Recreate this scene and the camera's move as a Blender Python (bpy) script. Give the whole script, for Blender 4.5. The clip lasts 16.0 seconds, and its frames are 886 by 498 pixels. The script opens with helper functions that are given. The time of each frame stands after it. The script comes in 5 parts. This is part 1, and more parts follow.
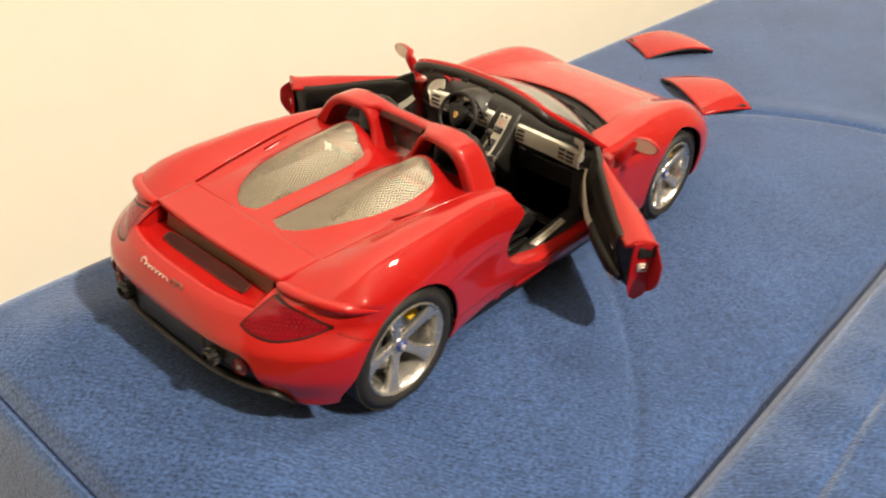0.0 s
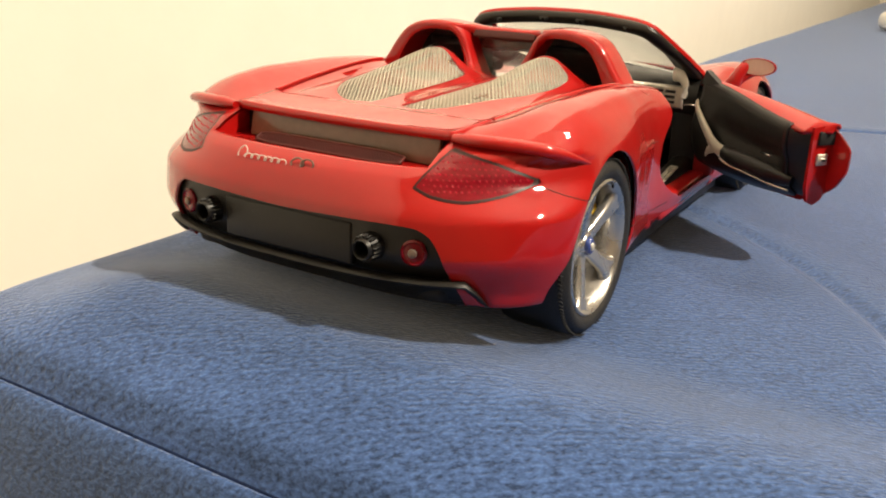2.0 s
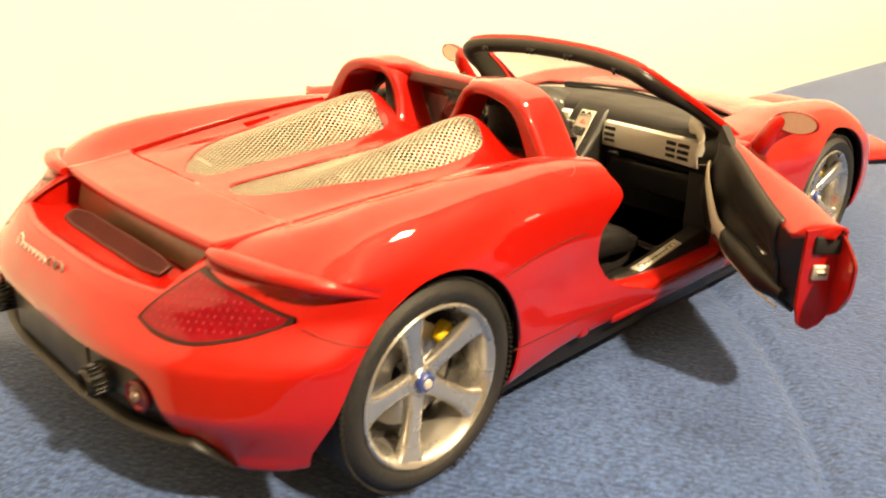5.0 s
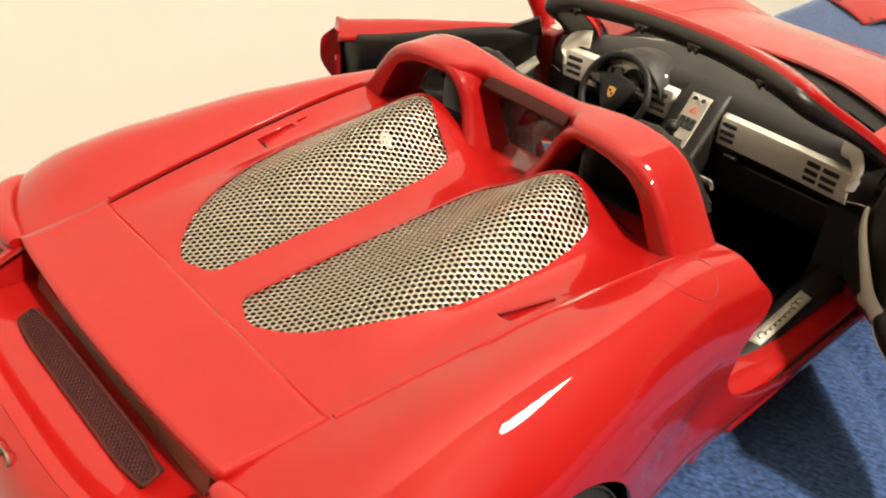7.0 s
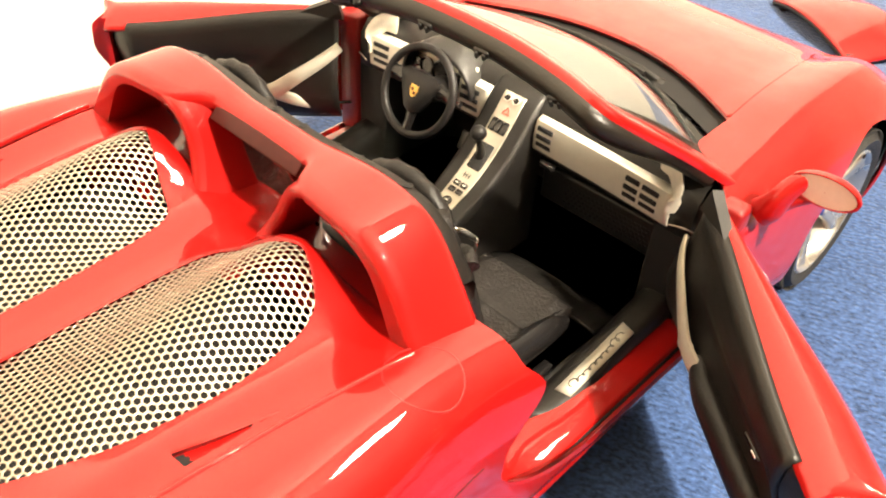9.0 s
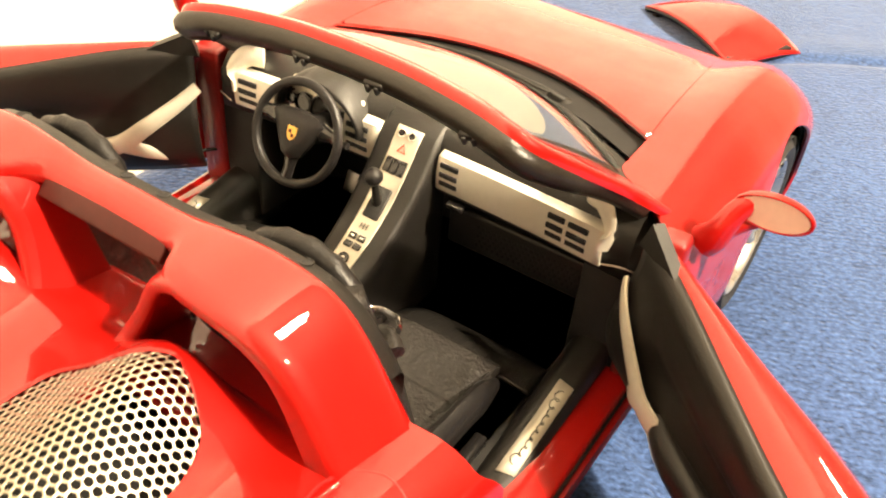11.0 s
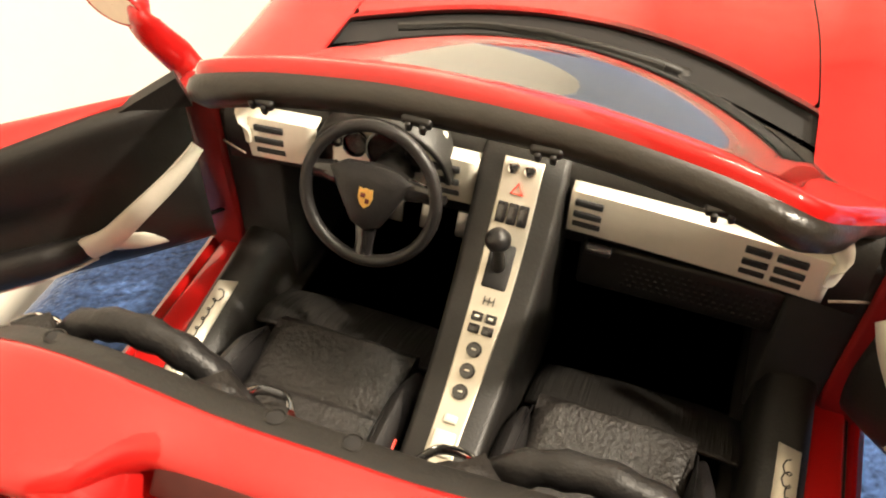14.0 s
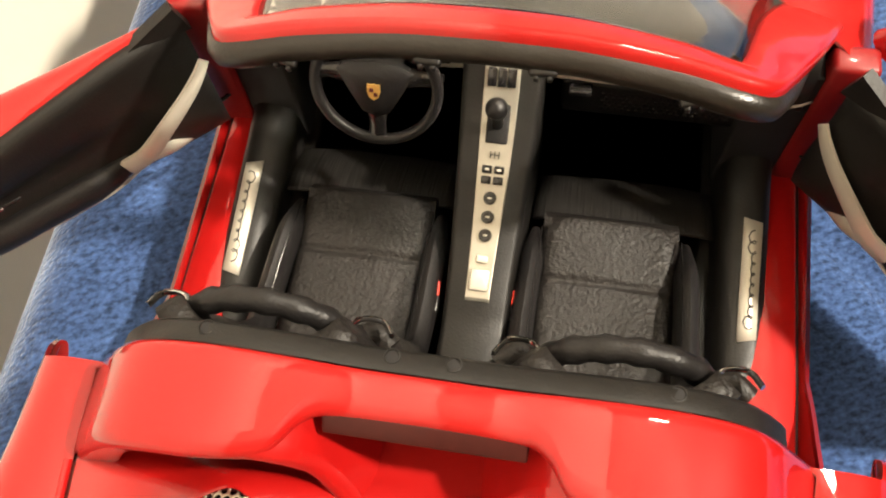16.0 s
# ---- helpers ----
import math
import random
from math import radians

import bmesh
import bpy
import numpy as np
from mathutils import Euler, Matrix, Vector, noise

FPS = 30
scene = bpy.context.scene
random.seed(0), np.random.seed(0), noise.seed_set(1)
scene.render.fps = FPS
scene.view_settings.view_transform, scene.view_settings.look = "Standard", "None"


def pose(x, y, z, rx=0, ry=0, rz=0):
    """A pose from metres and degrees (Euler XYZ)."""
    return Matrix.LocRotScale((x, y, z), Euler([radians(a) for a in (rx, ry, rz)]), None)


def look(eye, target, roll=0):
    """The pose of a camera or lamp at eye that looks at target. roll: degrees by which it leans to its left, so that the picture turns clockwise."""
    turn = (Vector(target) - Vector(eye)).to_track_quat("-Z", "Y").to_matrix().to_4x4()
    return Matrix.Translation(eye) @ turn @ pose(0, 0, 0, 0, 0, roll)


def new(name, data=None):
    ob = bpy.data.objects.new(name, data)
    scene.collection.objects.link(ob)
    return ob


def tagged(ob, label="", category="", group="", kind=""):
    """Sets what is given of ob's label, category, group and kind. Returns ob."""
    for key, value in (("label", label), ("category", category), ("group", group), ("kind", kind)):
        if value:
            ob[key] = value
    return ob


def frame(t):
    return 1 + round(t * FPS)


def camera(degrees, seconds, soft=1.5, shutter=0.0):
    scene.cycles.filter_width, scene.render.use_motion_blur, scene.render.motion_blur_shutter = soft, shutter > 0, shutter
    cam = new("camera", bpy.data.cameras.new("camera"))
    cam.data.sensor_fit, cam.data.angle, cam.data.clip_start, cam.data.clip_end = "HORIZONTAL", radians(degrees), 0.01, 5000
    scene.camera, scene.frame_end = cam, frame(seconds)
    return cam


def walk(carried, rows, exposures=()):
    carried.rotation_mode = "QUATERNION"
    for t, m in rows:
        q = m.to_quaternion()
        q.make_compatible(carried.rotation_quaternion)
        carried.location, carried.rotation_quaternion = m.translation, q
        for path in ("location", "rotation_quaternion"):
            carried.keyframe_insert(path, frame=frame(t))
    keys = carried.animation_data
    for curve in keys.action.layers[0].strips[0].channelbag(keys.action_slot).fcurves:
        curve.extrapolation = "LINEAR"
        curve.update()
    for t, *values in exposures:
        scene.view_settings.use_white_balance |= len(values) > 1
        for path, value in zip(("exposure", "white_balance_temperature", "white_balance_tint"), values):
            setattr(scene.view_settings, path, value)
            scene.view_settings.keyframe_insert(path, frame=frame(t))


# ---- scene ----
cam = camera(54.3, 16.0, soft=2.0, shutter=0.4)
PATH = [
    (0.0, 0.17580, -0.21494, 0.17950, 56.315, -3.191, 41.850),
    (0.5, 0.15824, -0.22765, 0.15473, 58.162, -1.791, 39.800),
    (1.0, 0.13563, -0.23969, 0.12538, 61.968, -1.311, 36.753),
    (1.5, 0.11860, -0.24667, 0.09894, 66.509, -2.160, 33.426),
    (2.0, 0.10997, -0.24487, 0.07941, 70.862, -1.892, 31.074),
    (2.5, 0.10057, -0.24021, 0.06654, 73.963, -1.558, 30.613),
    (3.0, 0.09333, -0.22920, 0.06357, 75.297, -1.528, 30.641),
    (3.5, 0.09713, -0.22868, 0.06088, 75.347, -1.433, 30.956),
    (4.0, 0.11492, -0.21574, 0.06376, 74.692, -1.085, 35.186),
    (4.5, 0.13701, -0.19608, 0.07485, 72.372, -1.117, 42.438),
    (4.7, 0.14310, -0.18161, 0.08439, 70.777, -0.518, 44.690),
    (6.8, 0.09017, -0.12669, 0.11689, 55.597, -3.111, 48.038),
    (7.0, 0.08604, -0.12788, 0.11960, 54.579, -3.005, 48.238),
    (7.5, 0.08230, -0.12520, 0.12181, 52.379, -3.022, 47.997),
    (8.0, 0.08438, -0.11511, 0.12429, 50.602, -2.987, 47.456),
    (8.5, 0.08669, -0.09716, 0.12385, 49.512, -3.376, 46.031),
    (9.0, 0.08264, -0.08423, 0.12295, 49.534, -3.306, 43.670),
    (9.5, 0.08945, -0.08999, 0.12695, 51.368, -3.776, 41.323),
    (9.7, 0.08996, -0.09056, 0.12745, 52.251, -4.738, 40.301),
    (11.8, 0.05257, -0.06023, 0.10696, 50.379, -3.051, 31.189),
    (12.0, 0.05174, -0.05988, 0.10772, 49.835, -2.929, 31.007),
    (12.5, 0.04315, -0.05768, 0.10948, 49.664, -2.833, 29.504),
    (13.0, 0.03382, -0.05433, 0.10730, 48.937, -2.005, 27.183),
    (13.5, 0.02592, -0.05115, 0.10588, 47.604, -1.417, 23.890),
    (14.0, 0.01768, -0.04888, 0.10820, 44.379, -0.422, 20.239),
    (14.5, 0.01348, -0.04441, 0.11901, 36.672, 1.094, 15.614),
    (15.0, 0.01199, -0.04177, 0.12924, 28.590, 2.538, 11.938),
    (15.5, 0.01158, -0.04154, 0.13651, 23.220, 3.667, 9.692),
    (16.0, 0.00872, -0.04312, 0.13497, 23.798, 3.369, 9.296),
]
walk(cam, [(t, pose(*p)) for t, *p in PATH], exposures=[
    (0.0, -0.1, 6400, 10), (1.5, -0.1, 6350, 10), (2.5, 0.25, 6700, 10), (3.5, 0.6, 8400, 10), (4.5, 0.65, 9000, 10), (7.0, -0.1, 6050, 10),
    (7.5, -0.5, 6000, 10), (8.0, -0.5, 6050, 10), (8.5, 0.3, 6450, 10), (9.0, 1.0, 6500, 10), (9.7, 1.2, 7300, 10), (12.0, 0.9, 7100, 10), (14.0, 0.65, 6350, 10), (16.0, 0.4, 6150, 10)])

# ---- world and lamps ----
world = bpy.data.worlds.new("room_air")
world.use_nodes = True
world.node_tree.nodes["Background"].inputs[0].default_value = (1.0, 0.86, 0.68, 1)
world.node_tree.nodes["Background"].inputs[1].default_value = 0.01
scene.world = world


def area_lamp(name, eye, target, sx, sy, watts, colour):
    data = bpy.data.lights.new(name, "AREA")
    data.shape, data.size, data.size_y, data.energy, data.color = "RECTANGLE", sx, sy, watts, colour
    ob = new(name, data)
    ob.matrix_world = look(eye, target)
    return ob


area_lamp("ceiling_lamp_light", (1.24, 0.05, 1.555), (0.0, 0.0, 0.0), 0.11, 0.11, 97.0, (1.0, 0.86, 0.66))
# added fill from the far side; the room's own light is the one above
area_lamp("added_fill_light", (0.42, 0.95, 1.58), (0.0, 0.0, 0.0), 0.20, 0.20, 15.0, (1.0, 0.86, 0.66))

# ---- materials ----
MATS = {}


def material(name, colour, rough=0.5, metal=0.0, coat=0.0, grain=0.0, grain_size=1.0, bump=0.0, bump_size=0.5, stretch=(1, 1, 1), spec=0.5,
             sheen=0.0, wear=0.0, trans=0.0, coat_rough=0.03, coat_ior=1.5):
    """grain_size and bump_size are in millimetres; grain varies the colour, wear the roughness."""
    m = bpy.data.materials.new(name)
    m.use_nodes = True
    nt = m.node_tree
    b = nt.nodes["Principled BSDF"]
    b.inputs["Base Color"].default_value = (*colour, 1)
    b.inputs["Roughness"].default_value, b.inputs["Metallic"].default_value = rough, metal
    b.inputs["Coat Weight"].default_value, b.inputs["Coat Roughness"].default_value = coat, coat_rough
    b.inputs["Coat IOR"].default_value = coat_ior
    b.inputs["Specular IOR Level"].default_value = spec
    b.inputs["Sheen Weight"].default_value = sheen
    b.inputs["Transmission Weight"].default_value = trans
    tc = nt.nodes.new("ShaderNodeTexCoord")
    mp = nt.nodes.new("ShaderNodeMapping")
    mp.inputs["Scale"].default_value = stretch
    nt.links.new(tc.outputs["Object"], mp.inputs[0])

    def noise_at(size, detail=3.0):
        n = nt.nodes.new("ShaderNodeTexNoise")
        n.inputs["Scale"].default_value, n.inputs["Detail"].default_value = 1000.0 / size, detail
        nt.links.new(mp.outputs[0], n.inputs["Vector"])
        return n

    if grain:
        n, big = noise_at(grain_size), noise_at(grain_size * 9)
        add = nt.nodes.new("ShaderNodeMath")
        add.operation = "ADD"
        nt.links.new(n.outputs[0], add.inputs[0]), nt.links.new(big.outputs[0], add.inputs[1])
        ramp = nt.nodes.new("ShaderNodeMapRange")
        ramp.inputs[1].default_value, ramp.inputs[2].default_value = 0.6, 1.4
        ramp.inputs[3].default_value, ramp.inputs[4].default_value = 1 - grain, 1 + grain
        mul = nt.nodes.new("ShaderNodeVectorMath")
        mul.operation = "SCALE"
        mul.inputs[0].default_value = colour
        nt.links.new(add.outputs[0], ramp.inputs[0]), nt.links.new(ramp.outputs[0], mul.inputs["Scale"])
        nt.links.new(mul.outputs[0], b.inputs["Base Color"])
    if wear:
        n = noise_at(7.0, 5.0)
        ramp = nt.nodes.new("ShaderNodeMapRange")
        ramp.inputs[1].default_value, ramp.inputs[2].default_value = 0.3, 0.7
        ramp.inputs[3].default_value, ramp.inputs[4].default_value = max(rough - wear, 0.02), rough + wear
        nt.links.new(n.outputs[0], ramp.inputs[0]), nt.links.new(ramp.outputs[0], b.inputs["Roughness"])
    if bump:
        n = noise_at(bump_size, 2.0)
        bp = nt.nodes.new("ShaderNodeBump")
        bp.inputs["Strength"].default_value, bp.inputs["Distance"].default_value = bump, 0.0004
        nt.links.new(n.outputs[0], bp.inputs["Height"]), nt.links.new(bp.outputs[0], b.inputs["Normal"])
    MATS[name] = m
    return m


material("red_paint", (0.37, 0.005, 0.004), 0.5, coat=1.0, grain=0.04, grain_size=5, wear=0.05, spec=0.12, coat_ior=1.5, coat_rough=0.015)
# darker red: holds the hinge posts' shade, also draws the filler cap seam
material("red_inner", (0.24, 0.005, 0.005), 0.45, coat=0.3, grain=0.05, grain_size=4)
material("black_trim", (0.008, 0.007, 0.006), 0.45, spec=0.4, grain=0.25, grain_size=1.2, bump=0.12, bump_size=0.35, wear=0.06)
material("black_gloss", (0.010, 0.009, 0.009), 0.22, coat=0.3, wear=0.08)
material("dark_pit", (0.008, 0.007, 0.007), 0.8, grain=0.3, grain_size=2)
material("leather", (0.012, 0.010, 0.009), 0.5, spec=0.35, grain=0.2, grain_size=1.5, bump=0.6, bump_size=0.65, wear=0.1)
material("smooth_leather", (0.009, 0.008, 0.008), 0.42, spec=0.35, grain=0.2, grain_size=1.2, bump=0.2, bump_size=0.4, wear=0.08)
material("header_rubber", (0.015, 0.012, 0.009), 0.38, spec=0.45, grain=0.25, grain_size=1.5, bump=0.15, bump_size=0.5, wear=0.1)
material("ribbed_black", (0.012, 0.011, 0.010), 0.45, spec=0.35, grain=0.2, grain_size=1.2, bump=0.5, bump_size=0.5, stretch=(1, 0.04, 0.04), wear=0.08)
material("silver_paint", (0.64, 0.60, 0.51), 0.38, metal=0.35, grain=0.04, grain_size=1.0, wear=0.06)
material("brushed_silver", (0.47, 0.44, 0.37), 0.4, metal=0.7, grain=0.05, grain_size=0.8, stretch=(1, 0.15, 1), wear=0.06)
material("rim_metal", (0.60, 0.58, 0.54), 0.27, metal=0.85, grain=0.04, grain_size=1.5, wear=0.08)
material("mesh_metal", (0.54, 0.49, 0.40), 0.34, metal=1.0, grain=0.06, grain_size=2.0, wear=0.08)
material("rubber", (0.016, 0.015, 0.014), 0.62, grain=0.3, grain_size=1.0, bump=0.4, bump_size=0.5)
material("disc_metal", (0.35, 0.34, 0.33), 0.35, metal=0.9, grain=0.1)
material("yellow_paint", (0.80, 0.50, 0.02), 0.4, coat=0.5, grain=0.05)
material("blue_cap", (0.03, 0.06, 0.25), 0.3, coat=0.6, grain=0.1)
material("gold_emblem", (0.75, 0.45, 0.12), 0.35, metal=0.6, grain=0.2, grain_size=0.3)
material("chrome", (0.8, 0.8, 0.79), 0.10, metal=1.0, wear=0.04)
# matt cream: the wall's reflection in the mirror is put into the colour
material("mirror_face", (0.72, 0.66, 0.54), 0.5, metal=0.15, wear=0.04, grain=0.06)
material("smoked_red", (0.05, 0.010, 0.008), 0.5, spec=0.2, coat=0.1, grain=0.2, grain_size=1.5)
material("smoked_beige", (0.16, 0.10, 0.065), 0.3, spec=0.5, coat=0.4, grain=0.15, grain_size=1.5)
material("grille_dark", (0.07, 0.012, 0.009), 0.5, grain=0.2, spec=0.3)
material("lamp_edge", (0.022, 0.006, 0.005), 0.4, grain=0.2, spec=0.3)
material("lamp_red", (0.17, 0.001, 0.007), 0.22, spec=0.15, coat=0.5, grain=0.25, grain_size=0.8)
material("lamp_deep", (0.42, 0.008, 0.03), 0.25, spec=0.4, coat=0.6, grain=0.25, grain_size=0.7)
material("white_mark", (0.75, 0.72, 0.66), 0.45, grain=0.05)
material("grey_mark", (0.20, 0.15, 0.12), 0.4, metal=0.4, grain=0.05)
material("ink", (0.03, 0.028, 0.025), 0.6, grain=0.1)
material("signal_red", (0.7, 0.04, 0.02), 0.5, grain=0.1)
material("clear_film", (0.75, 0.74, 0.70), 0.08, trans=0.7, grain=0.05, wear=0.05)
material("white_plastic", (0.78, 0.77, 0.74), 0.35, grain=0.03, coat=0.3)


def glass_material():
    m = bpy.data.materials.new("windscreen_glass")
    m.use_nodes = True
    b = m.node_tree.nodes["Principled BSDF"]
    b.inputs["Base Color"].default_value = (0.93, 0.95, 0.94, 1)
    b.inputs["Roughness"].default_value, b.inputs["Transmission Weight"].default_value, b.inputs["IOR"].default_value = 0.02, 1.0, 1.45
    MATS["glass"] = m


glass_material()


def fabric_material():
    base = (0.043, 0.082, 0.200)
    m = material("blue_microfibre", base, 0.9, sheen=0.9, spec=0.1)
    nt = m.node_tree
    b = nt.nodes["Principled BSDF"]
    b.inputs["Sheen Tint"].default_value = (0.70, 0.80, 1.0, 1)
    b.inputs["Sheen Roughness"].default_value = 0.38
    tc = nt.nodes.new("ShaderNodeTexCoord")

    def tex(kind, size, src, **kw):
        n = nt.nodes.new(kind)
        n.inputs["Scale"].default_value = 1000.0 / size
        for k, v in kw.items():
            n.inputs[k].default_value = v
        nt.links.new(src, n.inputs["Vector"])
        return n

    def math_node(op, a, c, third=None):
        n = nt.nodes.new("ShaderNodeMath")
        n.operation = op
        for i, v in enumerate((a, c, third)):
            if v is None:
                continue
            if isinstance(v, float):
                n.inputs[i].default_value = v
            else:
                nt.links.new(v, n.inputs[i])
        return n.outputs[0]

    def ramp(src, a, c, lo, hi):
        n = nt.nodes.new("ShaderNodeMapRange")
        for i, v in enumerate((a, c, lo, hi)):
            n.inputs[i + 1].default_value = v
        nt.links.new(src, n.inputs[0])
        return n.outputs[0]

    # short tufts in slanting rows
    spin = nt.nodes.new("ShaderNodeMapping")
    spin.inputs["Rotation"].default_value = (0, 0, radians(-28))
    turn = nt.nodes.new("ShaderNodeMapping")
    turn.inputs["Scale"].default_value = (0.75, 1.1, 1.0)
    nt.links.new(tc.outputs["Object"], spin.inputs[0]), nt.links.new(spin.outputs[0], turn.inputs[0])
    tuft = tex("ShaderNodeTexNoise", 0.95, turn.outputs[0], Detail=1.5, Roughness=0.55)
    fine = tex("ShaderNodeTexNoise", 0.5, tc.outputs["Object"], Detail=2.0, Roughness=0.6)
    blot = tex("ShaderNodeTexNoise", 3.6, turn.outputs[0], Detail=3.0, Roughness=0.6)
    nap = tex("ShaderNodeTexNoise", 45.0, tc.outputs["Object"], Detail=4.0)
    heap = math_node("MULTIPLY_ADD", fine.outputs[0], 0.35, tuft.outputs[0])
    heap = math_node("MULTIPLY_ADD", blot.outputs[0], 0.22, heap)
    rows = tex("ShaderNodeTexWave", 5.2, turn.outputs[0], Distortion=1.6)
    rows.bands_direction = "Y"
    rows.inputs["Detail Scale"].default_value = 1.5
    heap = math_node("MULTIPLY_ADD", rows.outputs[1], 0.085, heap)
    tone = math_node("MULTIPLY", ramp(heap, 0.57, 1.10, 0.40, 1.6), ramp(nap.outputs[0], 0.3, 0.7, 0.86, 1.14))
    sc = nt.nodes.new("ShaderNodeVectorMath")
    sc.operation = "SCALE"
    sc.inputs[0].default_value = base
    nt.links.new(tone, sc.inputs["Scale"]), nt.links.new(sc.outputs[0], b.inputs["Base Color"])
    bp = nt.nodes.new("ShaderNodeBump")
    bp.inputs["Strength"].default_value, bp.inputs["Distance"].default_value = 0.45, 0.0007
    nt.links.new(heap, bp.inputs["Height"]), nt.links.new(bp.outputs[0], b.inputs["Normal"])


fabric_material()
# near-black blue that stands for the shade in the sofa's creases
material("seam_thread", (0.010, 0.018, 0.050), 0.9, grain=0.3, grain_size=1.0, spec=0.1)
material("wall_paint", (0.88, 0.83, 0.72), 0.8, grain=0.025, grain_size=25, bump=0.12, bump_size=6)
# dark tone for the unseen walls, chosen to weaken their bounce light
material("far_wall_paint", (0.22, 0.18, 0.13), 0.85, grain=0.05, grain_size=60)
material("ceiling_paint", (0.76, 0.72, 0.65), 0.85, grain=0.02, grain_size=40)
material("wood_floor", (0.30, 0.18, 0.09), 0.45, grain=0.25, grain_size=30, stretch=(1, 0.1, 1))

# ---- mesh helpers (all shapes below are in millimetres) ----
MM = 0.001


def linked(name, V, F, mat, parent=None, label="", smooth=True, solid=0.0, angle=50, normals=None):
    me = bpy.data.meshes.new(name)
    me.from_pydata([tuple(float(c) * MM for c in v) for v in V], [], [tuple(int(i) for i in f) for f in F])
    me.update()
    if smooth:
        me.polygons.foreach_set("use_smooth", [True] * len(me.polygons))
        me.set_sharp_from_angle(angle=radians(angle))
    if normals is not None:
        me.normals_split_custom_set_from_vertices([tuple(float(c) for c in n) for n in normals])
    if mat:
        me.materials.append(MATS[mat])
    ob = new(name, me)
    ob.parent = parent
    if solid:
        md = ob.modifiers.new("thickness", "SOLIDIFY")
        md.thickness, md.offset, md.use_even_offset = solid * MM, -1.0, False
    return tagged(ob, label=label)


def empty(name, parent=None, at=(0, 0, 0), label=""):
    ob = new(name)
    ob.empty_display_size = 0.01
    ob.parent = parent
    ob.location = [c * MM for c in at]
    return tagged(ob, label=label)


def join(*meshes):
    V, F, n = [], [], 0
    for v, f in meshes:
        V.append(np.asarray(v, float).reshape(-1, 3))
        F += [tuple(i + n for i in face) for face in f]
        n += len(V[-1])
    return np.concatenate(V), F


def moved(mesh, m):
    V, F = mesh
    a = np.array(m)
    return np.asarray(V, float) @ a[:3, :3].T + a[:3, 3], F


def mirrored(mesh):
    V, F = mesh
    V = np.array(V, float)
    V[:, 0] *= -1
    return V, [tuple(reversed(f)) for f in F]


def rbox(x0, x1, y0, y1, z0, z1, r=0.6, seg=2):
    """A box with rounded edges."""
    bm = bmesh.new()
    bmesh.ops.create_cube(bm, size=1.0)
    for v in bm.verts:
        v.co = Vector(((x0 + x1) / 2 + v.co.x * (x1 - x0), (y0 + y1) / 2 + v.co.y * (y1 - y0), (z0 + z1) / 2 + v.co.z * (z1 - z0)))
    if r > 0:
        r = min(r, 0.45 * min(x1 - x0, y1 - y0, z1 - z0))
        bmesh.ops.bevel(bm, geom=bm.edges[:], offset=r, segments=seg, profile=0.5, affect="EDGES")
    bm.verts.index_update()
    out = [v.co[:] for v in bm.verts], [tuple(v.index for v in f.verts) for f in bm.faces]
    bm.free()
    return np.array(out[0]), out[1]


def spline(knots, t):
    """A smooth curve through (t, value...) knots, in even or uneven steps."""
    k = np.array(knots, float)
    t = np.clip(np.asarray(t, float), k[0, 0], k[-1, 0])
    T, P = k[:, 0], k[:, 1:]
    D = np.zeros_like(P)
    d = np.diff(P, axis=0) / np.diff(T)[:, None]
    D[1:-1] = np.where(d[1:] * d[:-1] > 0, 2 * d[1:] * d[:-1] / np.where(d[1:] + d[:-1] == 0, 1, d[1:] + d[:-1]), 0)
    D[0], D[-1] = d[0], d[-1]
    i = np.clip(np.searchsorted(T, t, side="right") - 1, 0, len(T) - 2)
    h = (T[i + 1] - T[i])
    s = (t - T[i]) / h
    s, h = s[..., None], h[..., None]
    v = (2 * s**3 - 3 * s**2 + 1) * P[i] + (s**3 - 2 * s**2 + s) * h * D[i] + (3 * s**2 - 2 * s**3) * P[i + 1] + (s**3 - s**2) * h * D[i + 1]
    return v[..., 0] if P.shape[1] == 1 else v


def curve_points(pts, n):
    """n points along a smooth curve through the given ones (centripetal enough for short paths)."""
    p = np.array(pts, float)
    L = np.r_[0, np.cumsum(np.linalg.norm(np.diff(p, axis=0), axis=1))]
    ext = np.vstack([2 * p[0] - p[1], p, 2 * p[-1] - p[-2]])
    out = []
    for s in np.linspace(0, L[-1], n):
        i = min(np.searchsorted(L, s, side="right") - 1, len(p) - 2)
        u = (s - L[i]) / (L[i + 1] - L[i])
        a, b, c, d = ext[i : i + 4]
        out.append(0.5 * (2 * b + (c - a) * u + (2 * a - 5 * b + 4 * c - d) * u * u + (3 * b - a - 3 * c + d) * u**3))
    return np.array(out)


def grid_mesh(P, close_u=False, flip=False):
    """Faces over an array of points [i][j]."""
    P = np.asarray(P, float)
    n, m = P.shape[:2]
    F = []
    for i in range(n if close_u else n - 1):
        for j in range(m - 1):
            a, b = i * m + j, ((i + 1) % n) * m + j
            f = (a, b, b + 1, a + 1)
            F.append(f[::-1] if flip else f)
    return P.reshape(-1, 3), F


